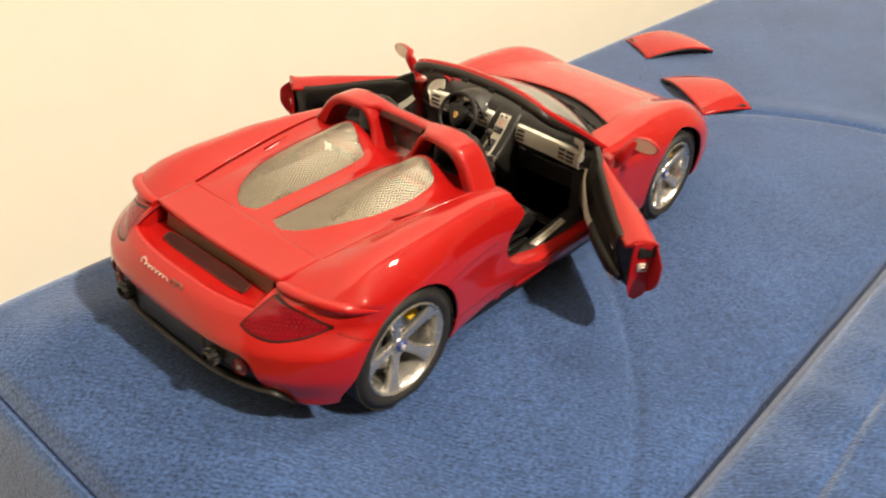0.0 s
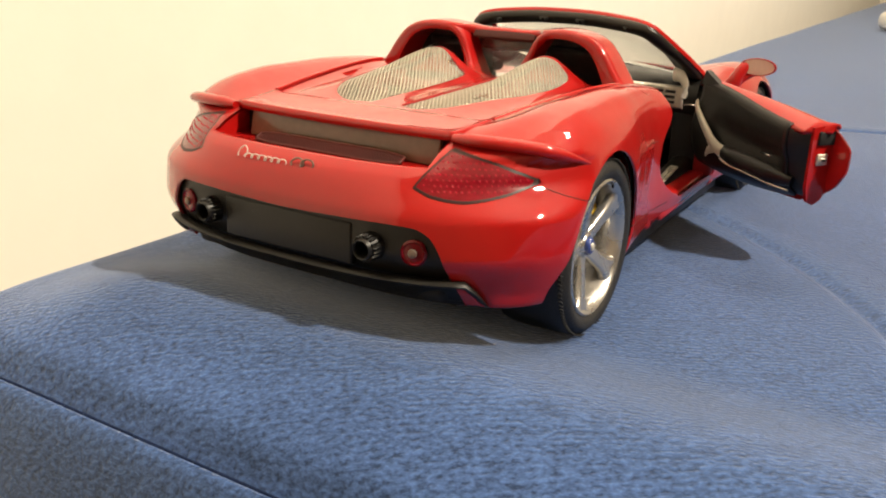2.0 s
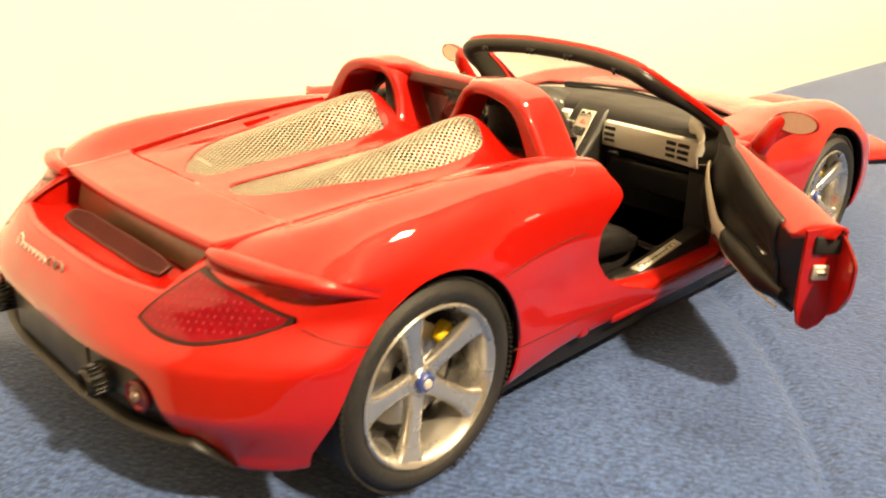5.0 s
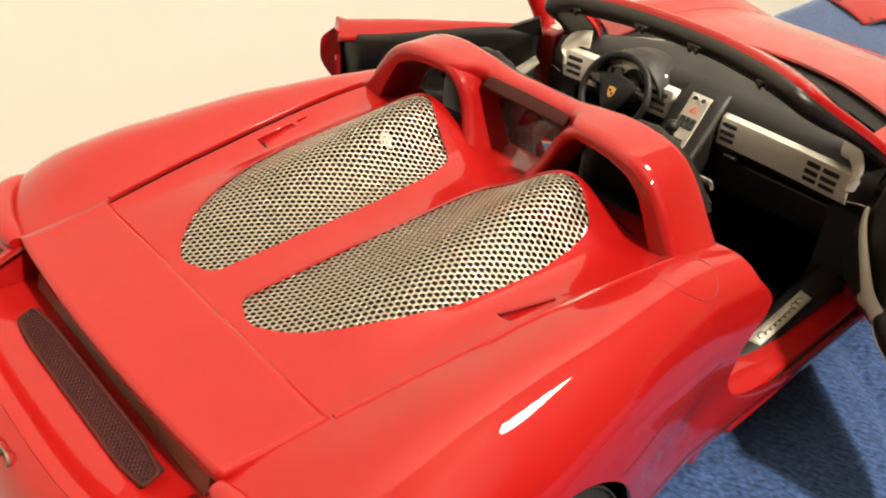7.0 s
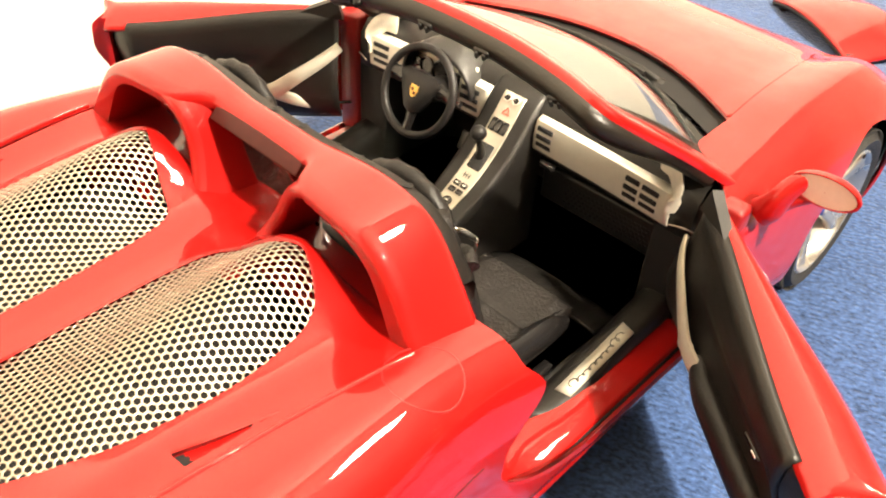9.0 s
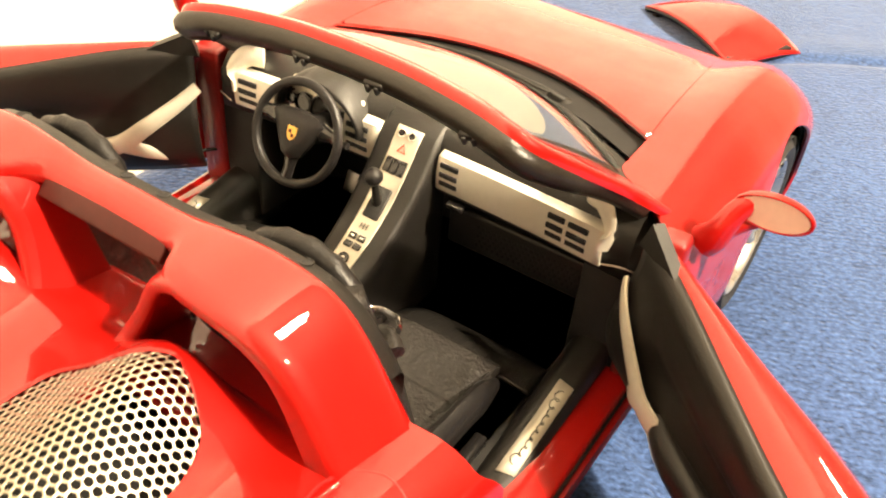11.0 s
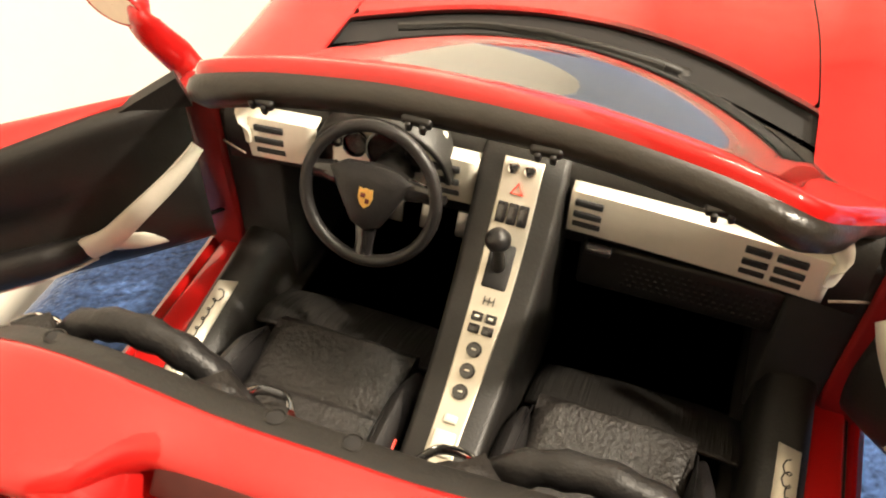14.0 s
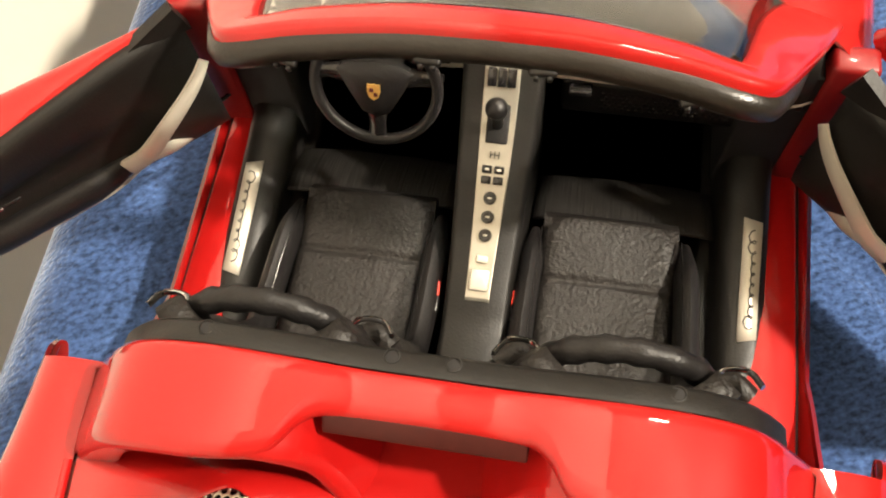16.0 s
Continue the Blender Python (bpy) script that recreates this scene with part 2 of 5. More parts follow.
def tube(path, radius, sides=10, cap=True, flat=(1.0, 1.0), up=(0, 0, 1), closed=False):
    """A round or flattened bar along a path; radius may be a list."""
    p = np.array(path, float)
    n = len(p)
    r = np.broadcast_to(np.asarray(radius, float), (n,))
    tang = np.roll(p, -1, 0) - np.roll(p, 1, 0) if closed else np.gradient(p, axis=0)
    tang /= np.linalg.norm(tang, axis=1)[:, None]
    side = np.cross(tang, np.array(up, float))
    side /= np.linalg.norm(side, axis=1)[:, None] + 1e-9
    top = np.cross(side, tang)
    a = np.linspace(0, 2 * np.pi, sides, endpoint=False)
    P = p[:, None] + r[:, None, None] * (np.cos(a)[None, :, None] * side[:, None] * flat[0] + np.sin(a)[None, :, None] * top[:, None] * flat[1])
    V = P.reshape(-1, 3)
    F = []
    for i in range(n if closed else n - 1):
        for j in range(sides):
            k, i2 = (j + 1) % sides, (i + 1) % n
            F.append((i * sides + j, i * sides + k, i2 * sides + k, i2 * sides + j))
    if cap and not closed:
        F.append(tuple(reversed(range(sides))))
        F.append(tuple(range((n - 1) * sides, n * sides)))
    return V, F


def lathe(profile, steps=48, axis="x"):
    """Profile of (along, radius), turned about the axis."""
    p = np.array(profile, float)
    a = np.linspace(0, 2 * np.pi, steps, endpoint=False)
    P = np.zeros((steps, len(p), 3))
    along, c, s = p[None, :, 0], p[None, :, 1] * np.cos(a)[:, None], p[None, :, 1] * np.sin(a)[:, None]
    order = {"x": (along, c, s), "y": (s, along, c), "z": (c, s, along)}[axis]
    for i in range(3):
        P[..., i] = order[i]
    return grid_mesh(P, close_u=True)


def split(mesh, g):
    """Cuts a mesh along g = 0 into the side where g is above nought and the side where it is below."""
    V, F = mesh
    V = np.asarray(V, float)
    val = g(V[:, 0], V[:, 1], V[:, 2])
    val = np.where(np.abs(val) < 1e-6, 1e-6, val)
    pts, cache = [tuple(v) for v in V], {}

    def cross(a, b):
        key = (min(a, b), max(a, b))
        if key not in cache:
            p, q = np.array(pts[a]), np.array(pts[b])
            fp, fq, lo, hi = val[a], val[b], 0.0, 1.0
            for _ in range(6):
                mid = lo + (hi - lo) * min(max(fp / (fp - fq), 0.02), 0.98)
                w = p + (q - p) * mid
                fm = g(w[0:1], w[1:2], w[2:3])[0]
                if abs(fm) < 1e-4:
                    break
                if (fm > 0) == (fp > 0):
                    lo, fp = mid, fm
                else:
                    hi, fq = mid, fm
            cache[key] = len(pts)
            pts.append(tuple(w))
        return cache[key]

    pos, neg = [], []
    up = val > 0
    for f in F:
        u = [up[i] for i in f]
        if all(u):
            pos.append(f)
        elif not any(u):
            neg.append(f)
        else:
            A, B = [], []
            for i, a in enumerate(f):
                b = f[(i + 1) % len(f)]
                (A if up[a] else B).append(a)
                if up[a] != up[b]:
                    c = cross(a, b)
                    A.append(c), B.append(c)
            if len(A) > 2:
                pos.append(tuple(A))
            if len(B) > 2:
                neg.append(tuple(B))
    return compact(pts, pos), compact(pts, neg)


def compact(pts, F):
    used = sorted({i for f in F for i in f})
    where = {old: i for i, old in enumerate(used)}
    return np.array([pts[i] for i in used]).reshape(-1, 3), [tuple(where[i] for i in f) for f in F]


def keep(mesh, *gs):
    for g in gs:
        mesh = split(mesh, g)[0]
    return mesh


def smax(a, b, k):
    return np.maximum(a, b) + np.clip(k - np.abs(a - b), 0, None) ** 2 / (4 * k)


def step01(t):
    t = np.clip(t, 0, 1)
    return t * t * (3 - 2 * t)


def squiggle(start, step, up, widths, radius):
    """A cursive stroke of loops that stands for lettering."""
    p, s, u = np.array(start, float), np.array(step, float), np.array(up, float)
    pts = []
    for i, h in enumerate(widths):
        for a in np.linspace(0, 2 * np.pi, 13)[:-1]:
            pts.append(p + s * (i + a / 6.283 - 0.36 * np.sin(a)) + u * h * (0.5 - 0.5 * np.cos(a)))
    return tube(pts, radius, 5, up=np.cross(s, u))

# ---- room ----
def room():
    m = lambda *b: rbox(*b, r=0)  # noqa: E731
    tagged(linked("wall_west", *m(-240, -140, -1500, 2600, -800, 1700), "wall_paint", smooth=False), "cream painted plaster wall behind the sofa", "wall", kind="structure")
    tagged(linked("wall_north", *m(-240, 3600, 2600, 2700, -800, 1700), "wall_paint", smooth=False), "cream painted end wall of the room", "wall", kind="structure")
    # south and east walls are unseen, added dark to hold bounce light down
    tagged(linked("wall_south", *m(-240, 3600, -1600, -1500, -800, 1700), "far_wall_paint", smooth=False), "unseen dark end wall added to cut bounce light", "wall", kind="structure")
    tagged(linked("wall_east", *m(3500, 3600, -1500, 2600, -800, 1700), "far_wall_paint", smooth=False), "unseen dark wall added across the room to cut bounce light", "wall", kind="structure")
    tagged(linked("floor", *m(-240, 3600, -1600, 2700, -850, -800), "wood_floor", smooth=False), "brown wooden floor of the room", "floor", kind="structure")
    tagged(linked("ceiling", *m(-240, 3600, -1600, 2700, 1700, 1750), "ceiling_paint", smooth=False), "white painted ceiling of the room", "ceiling", kind="structure")
    # first housing holds the main lamp, second is added for the fill light
    for x, y, drop, w, h in ((1265, 52, 135, 90, 90), (430, 975, 60, 130, 130)):
        lamp = empty("ceiling_lamp", at=(x, y, 1700))
        tagged(lamp, "white square ceiling lamp, the main one or the added fill", "lamp", group="ceiling lamps")
        linked("housing", *rbox(-w, w, -h, h, -drop, -drop + 50, 8), "white_plastic", lamp)
        if drop > 100:
            linked("rod", *rbox(-6, 6, -6, 6, -drop + 40, 0, 2), "white_plastic", lamp)


room()


# ---- sofa ----
def crease(d, width, depth):
    return -depth * np.exp(-((d / width) ** 2))


ARC_NEAR, ARC_FAR = (-94.0, -149.9, 229.1), (116.3, 105.3, 130.1)


def sofa_height(x, y):
    """Top of the sofa: flat under the car, rolled over at the wall and the near end, with sewn creases."""
    z = np.full_like(x, 0.7)
    # sewn arcs: circles about a far centre
    for k, (cx, cy, rad) in enumerate((ARC_NEAR, ARC_FAR)):
        d = np.hypot(x - cx, y - cy) - rad
        on = step01((x - 30) / 14) * step01((y + 150) / 30) if k == 0 else step01((x - 2) / 18) * step01((y - 150) / 30)
        z += on * (crease(d, 2.0, 1.4) + 0.55 * np.exp(-(((d - 9) / 8.0) ** 2)) + 0.3 * np.exp(-(((d + 9) / 8.0) ** 2)))
    z += 0.5 * np.sin(x / 47.0 + 1.0) * np.sin(y / 61.0) * np.clip((np.hypot(x, y) - 140) / 80, 0, 1)
    # roll at the wall
    e = np.clip((-70.0 - x) / 14.0, 0, 1)
    z -= 14.0 * (1 - np.sqrt(np.clip(1 - e**2, 0, 1)))
    # fuller behind the car, which sits in a dip; rolled down at the near end to a seam, then a pleated end panel
    z += 7.5 * step01((-82.0 - y) / 44.0) * step01((x + 80.0) / 45.0)
    e = np.clip((-124.0 - y) / 31.0, 0, 1)
    z -= (2.2 + 7.0 * step01((x + 80.0) / 45.0)) * e**2
    z += crease(y + 155.6, 2.6, 4.8)
    e = np.clip((-157.0 - y) / 40.0, 0, None)
    z -= 100.0 * e + 240.0 * e**2 - 5.0 * e * np.sin(x / 11.0 + 1.3 * np.sin(x / 37.0)) - crease(x - 22.0, 1.6, 3.0) * np.clip(3 * e, 0, 1)
    # groove along the back cushions
    e = np.clip((x - 96.0) / 34.0, 0, 1)
    z -= 4.5 * e**3.2
    z += crease(x - 127.5, 2.4, 5.0)
    s = np.clip((x - 127.5) / 60.0, 0, 1)
    fold = np.sin(y / 7.3 + 0.09 * x + 1.7 * np.sin(y / 31.0)) * 0.7 + np.sin(y / 17.0 + 0.05 * x)
    z += 17.0 * np.sin(s * np.pi / 2) ** 0.45 + 2.6 * fold * s * np.clip(1 - 1.6 * s, 0, None) * 2
    z += crease(x - 154.0 + 0.03 * y, 1.3, 1.8)
    s = np.clip((x - 190.0) / 160.0, 0, 1)
    z -= 60.0 * s**2
    return z


def sofa():
    xs = np.r_[np.arange(-84, 60, 2.0), np.arange(60, 166, 1.0), np.arange(166, 200, 2.0), np.arange(200, 420, 8.0)]
    ys = np.r_[np.arange(-224, -176, 2.0), np.arange(-176, -146, 0.8), np.arange(-146, 290, 1.4), np.arange(290, 2600, 30.0)]
    X, Y = np.meshgrid(xs, ys, indexing="ij")
    Z = sofa_height(X, Y)
    thing = empty("sofa")
    tagged(thing, "blue microfibre sofa with sewn seams, standing against the wall", "sofa")
    V, F = grid_mesh(np.stack([X, Y, Z], -1))
    linked("upholstery", V, F, "blue_microfibre", thing)
    # dark strips laid in the end crease and the groove as their shade
    xs = np.arange(-82, 200, 2.0)
    P = np.stack([xs, 0 * xs - 155.2, sofa_height(xs, 0 * xs - 155.2) - 0.1], -1)
    linked("end_seam", *tube(P, 0.4, 8), "seam_thread", thing, "dark sewn end seam")
    ys = np.arange(-150, 600, 4.0)
    P = np.stack([0 * ys + 127.5, ys, sofa_height(0 * ys + 127.5, ys) - 0.4], -1)
    linked("cushion_seam_shade", *tube(P, 0.5, 8), "seam_thread", thing, "dark seam between the cushions")
    linked("base", *rbox(-84, 412, -170, 2560, -800, -98, 8), "blue_microfibre", thing)
    return thing


sofa()

# ---- car body ----
MIDLINE = [(-126, 44), (-104, 45.4), (-88, 46.3), (-60, 46.8), (-39, 47.2), (-20, 46), (0, 44.2), (27, 43.6), (45, 43.8), (57, 44.0), (80, 41.8), (100, 37.2),
           (115, 31.6), (127, 23.5), (137, 14)]
FENDER = [(-126, -2.0), (-112, -0.6), (-100, 1.4), (-90, 2.9), (-76, 4.1), (-60, 3.9), (-45, 3.0), (-30, 1.9), (0, 0), (27, 0.2), (45, 0.6), (62, 1.8), (80, 3.2), (98, 4.0), (112, 2.8), (127, 1), (137, 0)]
HUMP = [(-92, 0), (-86, 0.3), (-75, 1.8), (-55, 5.0), (-38, 7.4), (-35.4, 7.1), (-33.6, 6.2), (-32.2, 3.6), (-30.6, 0.4), (-24, -1.0), (-15, 0)]
WIDTH = [(-126, 50.5), (-105, 52.2), (-80, 52.6), (-60, 51.0), (-45, 48.8), (-30, 47.4), (0, 47.8), (25, 48.2), (45, 49.4), (60, 50.6), (78, 51), (95, 50.2), (110, 47), (124, 41), (136, 32)]
TAIL = [(8, -108), (15, -114.5), (20, -118), (26, -120.8), (32, -120.6), (36, -119.4), (39, -117.6), (42, -112.5), (45.5, -104), (60, -80)]


def top_height(x, y):
    a = np.abs(x)
    return spline(MIDLINE, y) + spline(FENDER, y) * step01((a - 25) / 15) + spline(HUMP, y) * np.exp(-(((a - 16.5) / 8.2) ** 2))


def side_width(y, z):
    tuck = 0.026 * np.clip(25 - z, 0, None) ** 2 * step01((-84 - y) / 10)
    scoop = 0.7 * np.exp(-(((z - 27.5) / 8.0) ** 2)) * step01((y + 58) / 26) * step01((-4 - y) / 20)
    return spline(WIDTH, y) - 0.011 * np.clip(z - 31, 0, None) ** 2 - 0.014 * np.clip(22 - z, 0, None) ** 2 - tuck - scoop


def tail_end(x, z):
    skirt = 1.5 * np.exp(-(((z - 14.6) / 2.4) ** 2)) * step01((np.abs(x) - 37) / 5)
    return spline(TAIL, z) - skirt + 20 * (np.abs(x) / spline([(20, 52.5), (32, 51.8), (38.5, 46.8), (41.5, 49), (44.5, 60), (47, 64)], z)) ** spline([(20, 3.9), (32, 3.7), (39, 3.1), (46, 3.1)], z)


def body_field(x, y, z):
    top = z - top_height(x, y)
    side = np.abs(x) - side_width(y, z)
    rear = 0.85 * (tail_end(x, z) - y)
    nose = 0.8 * (y - (134 - 15 * (np.abs(x) / 45) ** 2.4 - 0.03 * (z - 15) ** 2))
    f = smax(top, side, spline([(-125, 9), (-76, 10), (-52, 6.5), (-28, 5), (30, 8), (76, 13), (130, 12)], y))
    f = smax(f, rear, 4.5)
    f = smax(f, nose, 9)
    return smax(f, 10.5 - z, 3)


def body_shell(inset=0.0):
    """The whole outer form, met by rays from the car's middle axis."""
    per = [(u, 5.0) for u in np.linspace(0, 60, 26)[:-1]] + [(60.0, v) for v in np.linspace(5, 58, 46)[:-1]] + [(u, 58.0) for u in np.linspace(60, 0, 62)]
    per = np.array(per)
    full = np.vstack([per, (per * (-1, 1))[::-1][1:-1]])
    n = len(full)
    rows = []
    zc = 25.0
    ks = np.linspace(0.04, 1, 34)[:-1]
    for k in ks:
        rows.append((np.full(n, -90.0), full[:, 0] * k, np.full(n, -140.0), zc + (full[:, 1] - zc) * k))
    for y in np.r_[np.linspace(-140, -90, 34)[:-1], np.linspace(-90, -36, 50)[:-1], np.linspace(-36, -28, 20)[:-1], np.linspace(-28, 95, 110)[:-1], np.linspace(95, 150, 34)]:
        rows.append((np.full(n, np.clip(y, -90, 95)), full[:, 0], np.full(n, y), full[:, 1]))
    for k in ks[::-1]:
        rows.append((np.full(n, 95.0), full[:, 0] * k, np.full(n, 150.0), zc + (full[:, 1] - zc) * k))
    oy, tx, ty, tz = (np.array([r[i] for r in rows]) for i in range(4))
    d = np.stack([tx, ty - oy, tz - zc], -1)
    lo, hi = np.zeros(oy.shape), np.ones(oy.shape) * 1.6
    for _ in range(26):
        mid = (lo + hi) / 2
        inside = body_field(d[..., 0] * mid, oy + d[..., 1] * mid, zc + d[..., 2] * mid) < -inset
        lo, hi = np.where(inside, mid, lo), np.where(inside, hi, mid)
    P = np.stack([d[..., 0] * lo, oy + d[..., 1] * lo, zc + d[..., 2] * lo], -1)
    m, V, F = P.shape[0], P.reshape(-1, 3), []
    for i in range(m - 1):
        for j in range(n):
            k = (j + 1) % n
            F.append((i * n + j, (i + 1) * n + j, (i + 1) * n + k, i * n + k))
    return V, F


def shelled(mesh, thick):
    """Gives a piece of the body its thickness, inwards along the form's own normals."""
    V, F = mesh
    V = np.asarray(V, float)
    e = 0.05
    x, y, z = V[:, 0], V[:, 1], V[:, 2]
    N = np.stack([body_field(x + e, y, z) - body_field(x - e, y, z), body_field(x, y + e, z) - body_field(x, y - e, z), body_field(x, y, z + e) - body_field(x, y, z - e)], -1)
    N /= np.linalg.norm(N, axis=1)[:, None] + 1e-9
    n = len(V)
    edges = {(f[i], f[(i + 1) % len(f)]) for f in F for i in range(len(f))}
    rim = [(b, a, a + n, b + n) for a, b in edges if (b, a) not in edges]
    inner = [tuple(i + n for i in reversed(f)) for f in F]
    return np.vstack([V, V - N * thick]), F + inner + sorted(rim), np.vstack([N, -N])


def body_piece(name, mesh, mat, label="", thick=1.0, parent=None):
    V, F, N = shelled(mesh, thick)
    return linked(name, V, F, mat, parent or car, label, normals=N)


AX, RR, FR = 75.85, 19.7, 18.6
DOOR_CUT = [(8, -3), (14, -4), (16, -8), (18.5, -15), (21.5, -21), (25, -25.5), (30, -28), (34, -27.8), (37, -25), (39.5, -21.4), (41, -20.6), (43, -21.6), (46, -23.8), (52, -24)]
cut_y = lambda z: spline(DOOR_CUT, z)  # noqa: E731
arch_rear = lambda x, y, z: np.hypot((y + AX + 0.3) * (1 - 0.13 * step01((-80 - y) / 14) * step01((RR + 10 - z) / 14)), z - RR) - 21.5  # noqa: E731
arch_front = lambda x, y, z: np.hypot(y - AX, z - FR) - 20.9  # noqa: E731
g_rear = lambda x, y, z: cut_y(z) - y  # noqa: E731
screen_base = lambda x: 52.5 - 0.0105 * x * x  # noqa: E731
g_front = lambda x, y, z: y - np.maximum(28.4, screen_base(x) - 3.8 * step01((np.abs(x) - 28.5) / 5.0))  # noqa: E731
g_lid = lambda x, y, z: np.minimum.reduce([28.4 + 0.132 * (y + 89) - np.abs(x), y + 89, -24.3 - y, z - 40])  # noqa: E731
g_wing = lambda x, y, z: np.minimum.reduce([27.6 - np.abs(x), -88.8 - y, z - 40.6])  # noqa: E731
MESH_IN = [(-88, 8.5), (-86.6, 6.8), (-85.6, 4.4), (-84, 3.5), (-60, 3.4), (-48, 3.7), (-42, 4.4), (-40.2, 5.2), (-39.4, 6.4), (-38.4, 9.2), (-36.6, 13), (-35, 17), (-34, 18)]
MESH_OUT = [(-88, 8.5), (-86.8, 10.0), (-85, 13), (-80, 17.6), (-72, 21.6), (-63, 24.4), (-50, 25.8), (-43, 25.4), (-39, 24.2), (-36.4, 21), (-35, 18)]
g_mesh = lambda x, y, z: np.minimum.reduce([np.abs(x) - spline(MESH_IN, y), spline(MESH_OUT, y) - np.abs(x), y + 87, -35.0 - y])  # noqa: E731
NOTCH = lambda y: (27.6 + 4.4 * (y + 61.5) / 12, 30.6 + 1.5 * (y + 61.5) / 12)  # noqa: E731
g_notch = lambda x, y, z: np.minimum.reduce([np.abs(x) - NOTCH(y)[0], NOTCH(y)[1] - np.abs(x), y + 61.5, z - 40])  # noqa: E731
LAMP_TOP = [(24, 44.6), (29, 43.9), (36, 42.6), (42, 40.6), (46, 38.9), (60, 36)]
LAMP_LOW = [(24, 39), (27, 37.6), (31, 36.2), (36, 35.6), (41, 36.4), (45, 38.2), (60, 48)]
g_lamp = lambda x, y, z: np.minimum.reduce([np.abs(x) - 27 - (z - 38.3) * 0.42, spline(LAMP_TOP, np.abs(x)) - z, z - spline(LAMP_LOW, np.abs(x)), -88 - y])  # noqa: E731
PANEL_TOP = [(0, 30.6), (24, 31.2), (29, 31.0), (32, 29.6), (34, 26.5), (35.2, 22), (37, 8)]
g_panel = lambda x, y, z: np.minimum.reduce([spline(PANEL_TOP, np.abs(x)) - z, 36 - np.abs(x), -99 - y])  # noqa: E731
g_hood = lambda x, y, z: np.minimum.reduce([31.5 - 0.05 * (y - 50) - 0.0010 * np.clip(y - 60, 0, None) ** 2 - np.abs(x), y - 61.2 + 0.0118 * x * x, z - 20, 122 - y])  # noqa: E731
less = lambda g, m: lambda x, y, z: g(x, y, z) - m  # noqa: E731
non = lambda g, m=0.0: lambda x, y, z: -g(x, y, z) - m  # noqa: E731

car = empty("model_car")
tagged(car, "red die-cast model roadster with open doors, standing on the sofa", "model car")

shell = body_shell()
rear = keep(shell, arch_rear, g_rear, lambda x, y, z: z - 10.9 - 3.9 * step01((-86 - y) / 8))
lid, rear = split(rear, g_lid)[0], keep(rear, non(g_lid, 0.32))
_, rear = split(rear, g_wing)
for g in (g_lamp, g_panel):
    inner, rear = split(rear, g)[0], keep(rear, non(g, 0.1))
    if g is g_lamp:
        lens, lens_rim = split(inner, less(g, 0.42))
    else:
        back_panel = inner
body_piece("rear_body", rear, "red_paint", "glossy red rear body with flared wheel arches", 1.1)
lid_red = keep(lid, non(g_mesh), non(g_notch))
lid_red[0][:, 2] -= 0.45 * step01((np.abs(lid_red[0][:, 0]) - 24.5) / 4.0)
body_piece("engine_cover", lid_red, "red_paint", "glossy red engine cover with two humps", 0.9)

front = keep(shell, arch_front, g_front, lambda x, y, z: z - 10.9)
bonnet, front = split(front, g_hood)[0], keep(front, non(g_hood, 0.28))
front = keep(front, lambda x, y, z: np.maximum(y - 60.9 + 0.0118 * x * x, np.maximum(np.abs(x) - 31.8, 36 - z)))
body_piece("front_body", front, "red_paint", "glossy red front wings and nose", 1.1)
body_piece("bonnet", bonnet, "red_paint", "glossy red bonnet lid", 0.9)
sill = keep(shell, non(g_rear), non(g_front), lambda x, y, z: 14.8 - z, lambda x, y, z: np.abs(x) - 36, lambda x, y, z: z - 10.9)
for s, half in zip((1, -1), (keep(sill, lambda x, y, z: x), keep(sill, lambda x, y, z: -x))):
    body_piece("side_skirt", half, "red_paint", "", 1.2)

# dark sheets added under the panels, as the shade in their gaps
dark = keep(body_shell(1.6), lambda x, y, z: np.where(y < 0, -34.0 - y, y - np.maximum(30, screen_base(x) + 2)), non(g_wing, 0.4), arch_rear, arch_front)
dark = keep(dark, lambda x, y, z: np.maximum(-g_mesh(x, y, z) - 0.3, 40 - z))
linked("rear_gap_shade", *keep(dark, lambda x, y, z: -y), "dark_pit", car)
linked("nose_gap_shade", *keep(dark, lambda x, y, z: y), "dark_pit", car)
linked("engine_tray", *rbox(-28, 28, -88, -36, 38.5, 40, 0.3), "dark_pit", car)

# tail lamps: lens, dimpled reflector behind, dark rim
def lamps():
    for s in (1, -1):
        half = keep(lens, lambda x, y, z: s * x)
        lamp = body_piece("tail_lamp", half, "lamp_red", "red tail lamp lens with rows of dimples", 0.7)
        body_piece("lamp_rim", keep(lens_rim, lambda x, y, z: s * x), "lamp_edge", "black rim of the tail lamp", 0.9, lamp)
        dots = []
        for a in np.arange(28.4, 47, 0.95):
            for z in np.arange(36.3, 43.6, 0.9):
                if g_lamp(np.array([a]), np.array([-95.0]), np.array([z]))[0] > 0.7:
                    ys = np.linspace(-125, -80, 160)
                    fv = body_field(np.full(160, a), ys, np.full(160, z))
                    i = np.argmax(fv < 0)
                    if 0 < i < 159:
                        dots.append((s * a, ys[i] - 0.02, z))
        parts = []
        for p in dots:
            V2, F2 = lathe([(0.07, 0.02), (0.05, 0.22), (-0.05, 0.36)], 6, "y")
            parts.append((V2 * (1, -1, 1) + np.array(p), F2))
        if parts:
            tagged(linked("dimple_pattern", *join(*parts), "lamp_deep", lamp), kind="stuff")


lamps()


